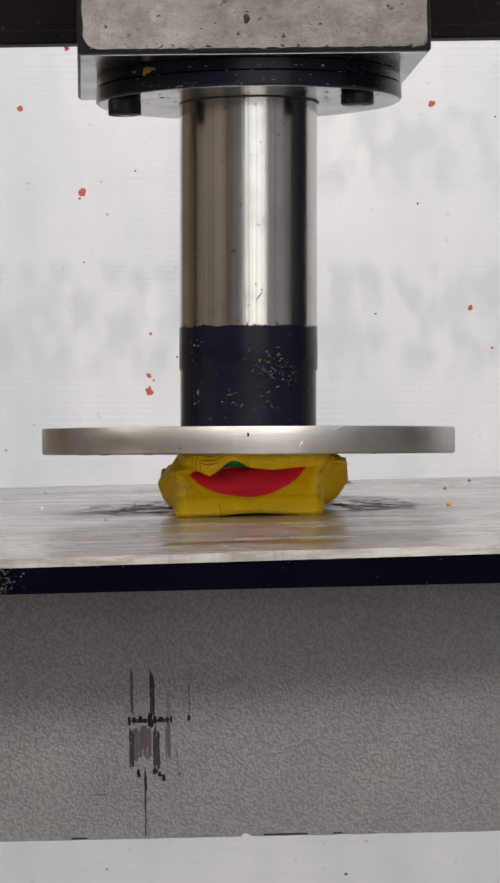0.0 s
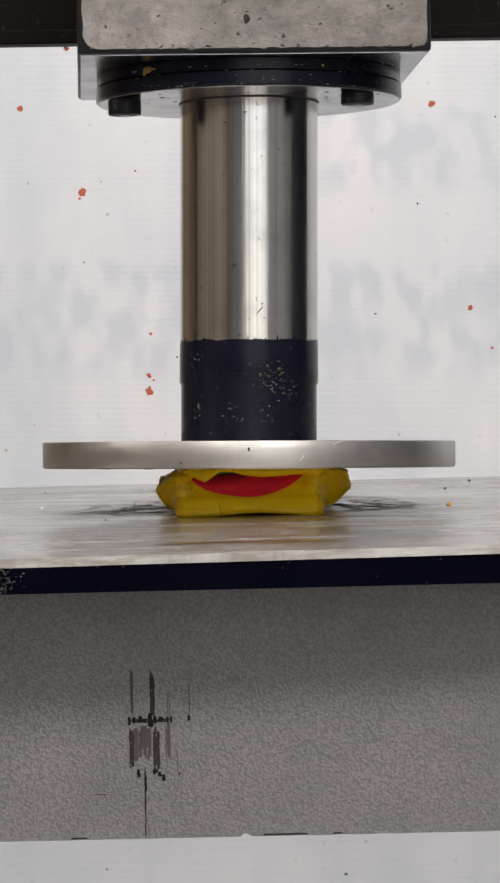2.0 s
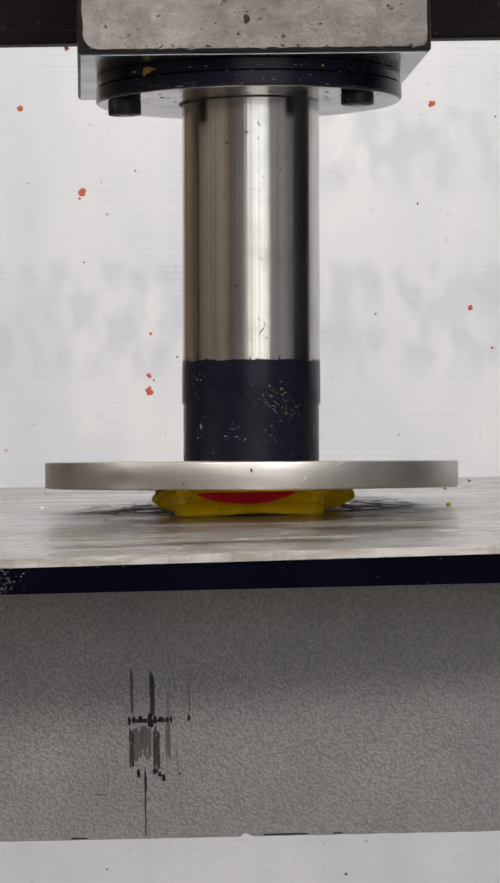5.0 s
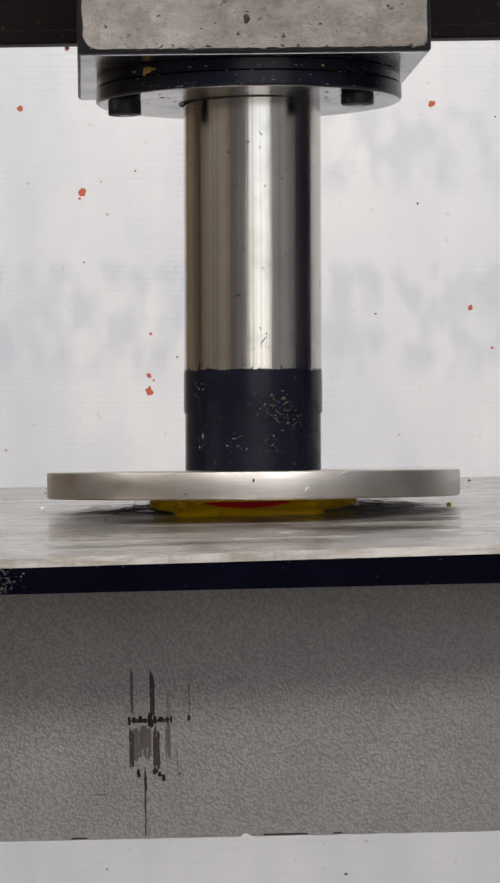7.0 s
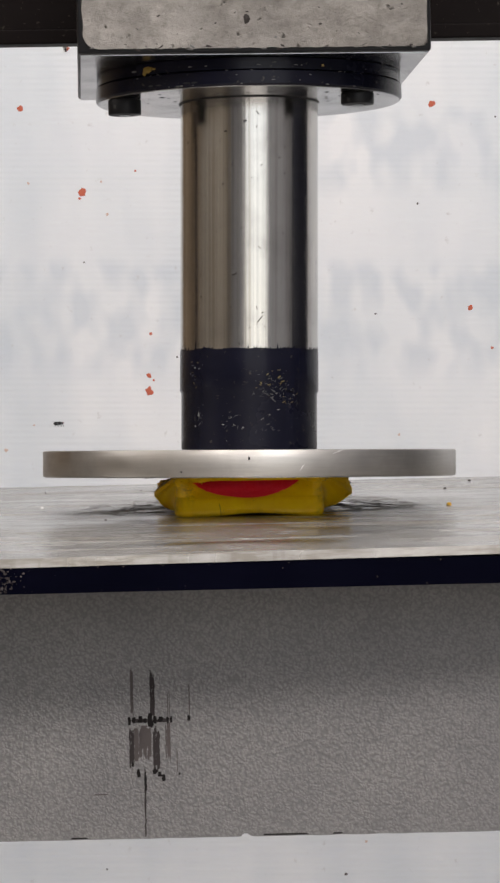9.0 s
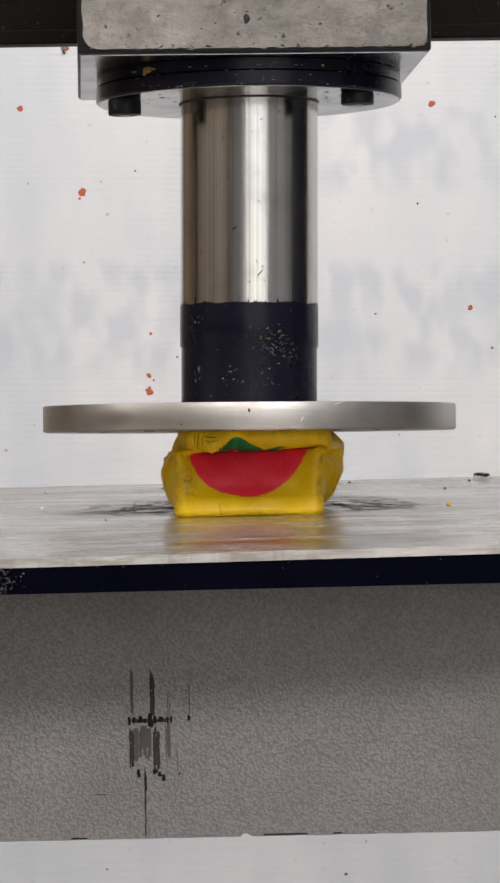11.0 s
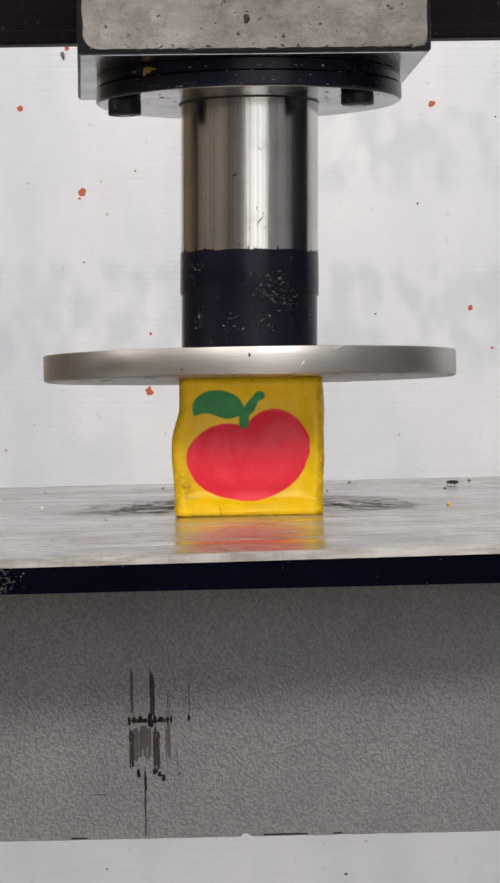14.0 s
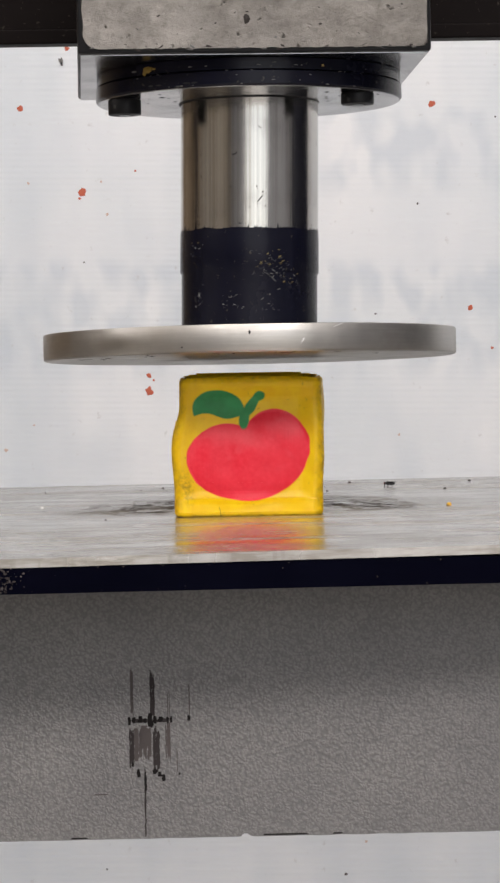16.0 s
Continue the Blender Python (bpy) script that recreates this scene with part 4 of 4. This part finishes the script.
def crumb_mesh(r, seed):
    bm = bmesh.new()
    bmesh.ops.create_icosphere(bm, subdivisions=2, radius=r)
    for v in bm.verts:
        v.co *= 1 + 0.45 * noise.noise(v.co * (1.4 / r) + Vector((seed * 3.1, 0, 0)))
        v.co.z = max(v.co.z * 0.7, -0.35 * r) + 0.35 * r
    return bm


def build_crumbs():
    for k, (x, y, r, mat, word) in enumerate((
            (73.1, 8.3, 1.0, YELLOW_CRUMB, "ochre"), (-78.5, 45, 0.7, WHITE_CRUMB, "white"), (-83.8, 150, 0.45, SPLASH_DARK, "dark"), (-44.6, 152, 0.5, SPLASH_DARK, "dark"),
            (42.0, 178, 0.7, SPLASH_DARK, "dark"), (78.2, 118, 0.6, SPLASH_DARK, "dark"), (-36, 166, 0.6, SPLASH_DARK, "dark"), (-51, -35, 0.4, SPLASH_DARK, "dark"),
            (31, 120, 0.5, SPLASH_DARK, "dark"), (92, 175, 0.6, SPLASH_DARK, "dark"))):
        solid("crumb", crumb_mesh(r / 1000, k), mat, "tiny " + word + " crumb lying on the steel bed", "crumb", BED @ pose(x / 1000, y / 1000, 0), "crumbs on the bed", smooth=True)


build_crumbs()

FLY_BLACK = paint("fly_black", (0.012, 0.012, 0.013), 0.4)
FLY_EYE = paint("fly_eye", (0.10, 0.02, 0.015), 0.3)
FLY_WING = paint("fly_wing", (0.16, 0.15, 0.14), 0.25)


def egg(cx, cy, cz, rx, ry, rz):
    bm = bmesh.new()
    bmesh.ops.create_uvsphere(bm, u_segments=14, v_segments=10, radius=1)
    for v in bm.verts:
        v.co = Vector((cx + v.co.x * rx, cy + v.co.y * ry, cz + v.co.z * rz))
    return bm


def tube(points, r):
    """A thin six-sided limb through the points."""
    bm = bmesh.new()
    rings = []
    for i, p in enumerate(points):
        rings.append([bm.verts.new(Vector(p) + Vector((r * math.cos(math.pi * k / 3), 0, r * math.sin(math.pi * k / 3)))) for k in range(6)])
    for a, b in zip(rings, rings[1:]):
        for k in range(6):
            bm.faces.new((a[k], a[(k + 1) % 6], b[(k + 1) % 6], b[k]))
    return bm


def build_fly(label):
    """A house fly about 5 mm long that faces +x, its feet at z = 0."""
    u = 0.001
    fly = thing("house_fly", label, "fly", group="flies about the press")
    part("thorax", egg(0.2 * u, 0, 1.6 * u, 1.1 * u, 0.8 * u, 0.8 * u), FLY_BLACK, fly, "", None, True)
    part("abdomen", egg(-1.4 * u, 0, 1.5 * u, 1.4 * u, 0.85 * u, 0.75 * u), FLY_BLACK, fly, "", None, True)
    head = part("head", egg(1.55 * u, 0, 1.6 * u, 0.5 * u, 0.65 * u, 0.6 * u), FLY_BLACK, fly, "", None, True)
    for s in (-1, 1):
        part("eye", egg(1.75 * u, s * 0.42 * u, 1.75 * u, 0.32 * u, 0.3 * u, 0.42 * u), FLY_EYE, head, "dark red eye", None, True)
        part("wing", egg(-1.5 * u, s * 0.75 * u, 2.25 * u, 1.9 * u, 0.6 * u, 0.05 * u), FLY_WING, fly, "smoky wing", None, True)
        for x0, x1 in ((0.8, 1.7), (0.2, 0.2), (-0.3, -1.5)):
            part("leg", tube(((x0 * u, s * 0.5 * u, 1.3 * u), ((x0 + x1) / 2 * u, s * 1.3 * u, 1.5 * u), (x1 * u, s * 1.7 * u, 0.05 * u)), 0.09 * u), FLY_BLACK, fly)
    return fly


FLY_BED = build_fly("small black house fly walking on the steel bed")
FLY_EDGE = build_fly("small black house fly resting at the bed's far edge")
FLY_FRONT = build_fly("small black house fly landing near the bed's front edge")
FLY_WALL = build_fly("small black house fly crawling on the white plastic wall")


def fly_motions():
    def on_bed(x, y, turn, lift=0.0):
        return BED @ pose(x / 1000, y / 1000, lift, 0, 0, turn)
    away = on_bed(190, 150, 180)
    walk(FLY_BED, [(0.0, away), (9.6, away), (10.8, on_bed(120, 190, 180)), (11.3, on_bed(78, 193, 180)), (12.0, on_bed(86, 200, 160)), (12.3, on_bed(85, 160, 90)),
                   (12.6, on_bed(82.6, 137, 160)), (14.2, on_bed(82, 139, 180)), (15.0, on_bed(73.5, 148, 180)), (15.6, on_bed(64, 141, 180)), (16.0, on_bed(56.6, 140, 180))])
    gone = on_bed(200, 170, 0)
    walk(FLY_EDGE, [(0.0, gone), (9.8, gone), (11.0, on_bed(100, 188, 60)), (11.6, on_bed(99.5, 185, 90)), (12.0, on_bed(98.5, 170, 60)), (12.6, on_bed(102, 195, 30)),
                    (13.0, on_bed(150, 190, 0, 0.01)), (13.3, gone), (16.0, gone)])
    off = on_bed(-190, 60, 0)
    walk(FLY_FRONT, [(0.0, off), (8.8, off), (9.0, pose(-0.0873, 0.3, 0.0335, 0, 0, 20)), (9.2, pose(-0.17, 0.32, 0.05, 0, 0, 100)), (9.6, off), (13.9, off),
                     (14.2, on_bed(-19.5, -180, 20)), (14.6, on_bed(-19.2, -181, 10)), (15.0, on_bed(-19, -182, 0)), (15.3, on_bed(-120, -150, 60, 0.03)), (16.0, off)])
    wall = [(0.0, -119.0, 284.5), (3.5, -119.5, 284.0), (7.0, -117.6, 284.0), (9.0, -119.0, 282.5), (12.5, -120.2, 279.5), (14.5, -120.6, 276.5), (16.0, -121.5, 273.5)]
    walk(FLY_WALL, [(t, pose(x / 1000, 0.8992, z / 1000, 90, 75, 0)) for t, x, z in wall])


# ---- motion of the press and the clay ----
# seconds, drop of the platen from its first height (mm), drift to the right (mm), lean of the ram, lean of the platen
PRESS = [(0.0, 0.0, 0.0, 0.0, 0.3), (0.5, 1.5, 0.0, 0.0, 0.3), (1.0, 2.7, 0.0, 0.0, 0.3), (1.5, 3.9, 0.1, 0.0, 0.3),
         (2.0, 5.0, 0.2, 0.0, 0.3), (2.5, 6.4, 0.3, 0.03, 0.25), (3.0, 7.6, 0.5, 0.05, 0.2), (3.5, 8.8, 0.6, 0.07, 0.2),
         (4.0, 10.0, 0.8, 0.1, 0.2), (4.5, 11.1, 1.0, 0.12, 0.2), (5.0, 12.2, 1.1, 0.14, 0.2), (5.5, 13.2, 1.3, 0.15, 0.2),
         (6.0, 14.1, 1.4, 0.17, 0.25), (6.5, 15.0, 1.6, 0.18, 0.3), (7.0, 15.6, 1.8, 0.2, 0.35), (7.5, 16.5, 2.0, 0.22, 0.4),
         (8.0, 14.7, 1.6, 0.18, 0.35), (8.5, 12.0, 0.7, 0.06, 0.3), (9.0, 8.1, 0.3, 0.0, 0.3), (9.5, 4.0, 0.3, 0.0, 0.35),
         (10.0, -0.2, 0.3, 0.0, 0.4), (10.5, -4.3, 0.3, 0.0, 0.45), (11.0, -8.3, 0.3, 0.0, 0.5), (11.5, -12.1, 0.3, 0.0, 0.55),
         (12.0, -15.5, 0.3, 0.0, 0.6), (12.5, -18.8, 0.3, 0.0, 0.65), (13.0, -21.9, 0.3, 0.0, 0.75), (13.5, -24.7, 0.3, 0.0, 0.9),
         (14.0, -27.2, 0.4, 0.0, 1.05), (14.5, -29.0, 0.4, 0.0, 1.2), (15.0, -31.5, 0.4, 0.0, 1.2), (15.5, -33.2, 0.4, 0.0, 1.2),
         (16.0, -34.9, 0.4, 0.0, 1.2)]
PLATEN_START = 0.0303      # height of the platen's upper face at the start
GAP_START = 22.6           # room for the clay under it, millimetres


def motions():
    walk(RAM, [(t, pose(-0.0006 + dx / 1000, 0, PLATEN_START - drop / 1000, 0, -lean, 0)) for t, drop, dx, lean, tilt in PRESS])
    walk(PLATEN, [(t, pose(0, 0, 0, 0, -tilt, 0)) for t, drop, dx, lean, tilt in PRESS])
    times = [(t, min(CLAY_H, GAP_START - drop)) for t, drop, *rest in PRESS if t <= 14.0] + [(16.0, CLAY_H)]
    for ob, place, p, q, lift, hh in PIECES:
        walk(ob, [(t, piece_pose(place, p, q, lift, hh, h)) for t, h in times])
    fly_motions()


motions()
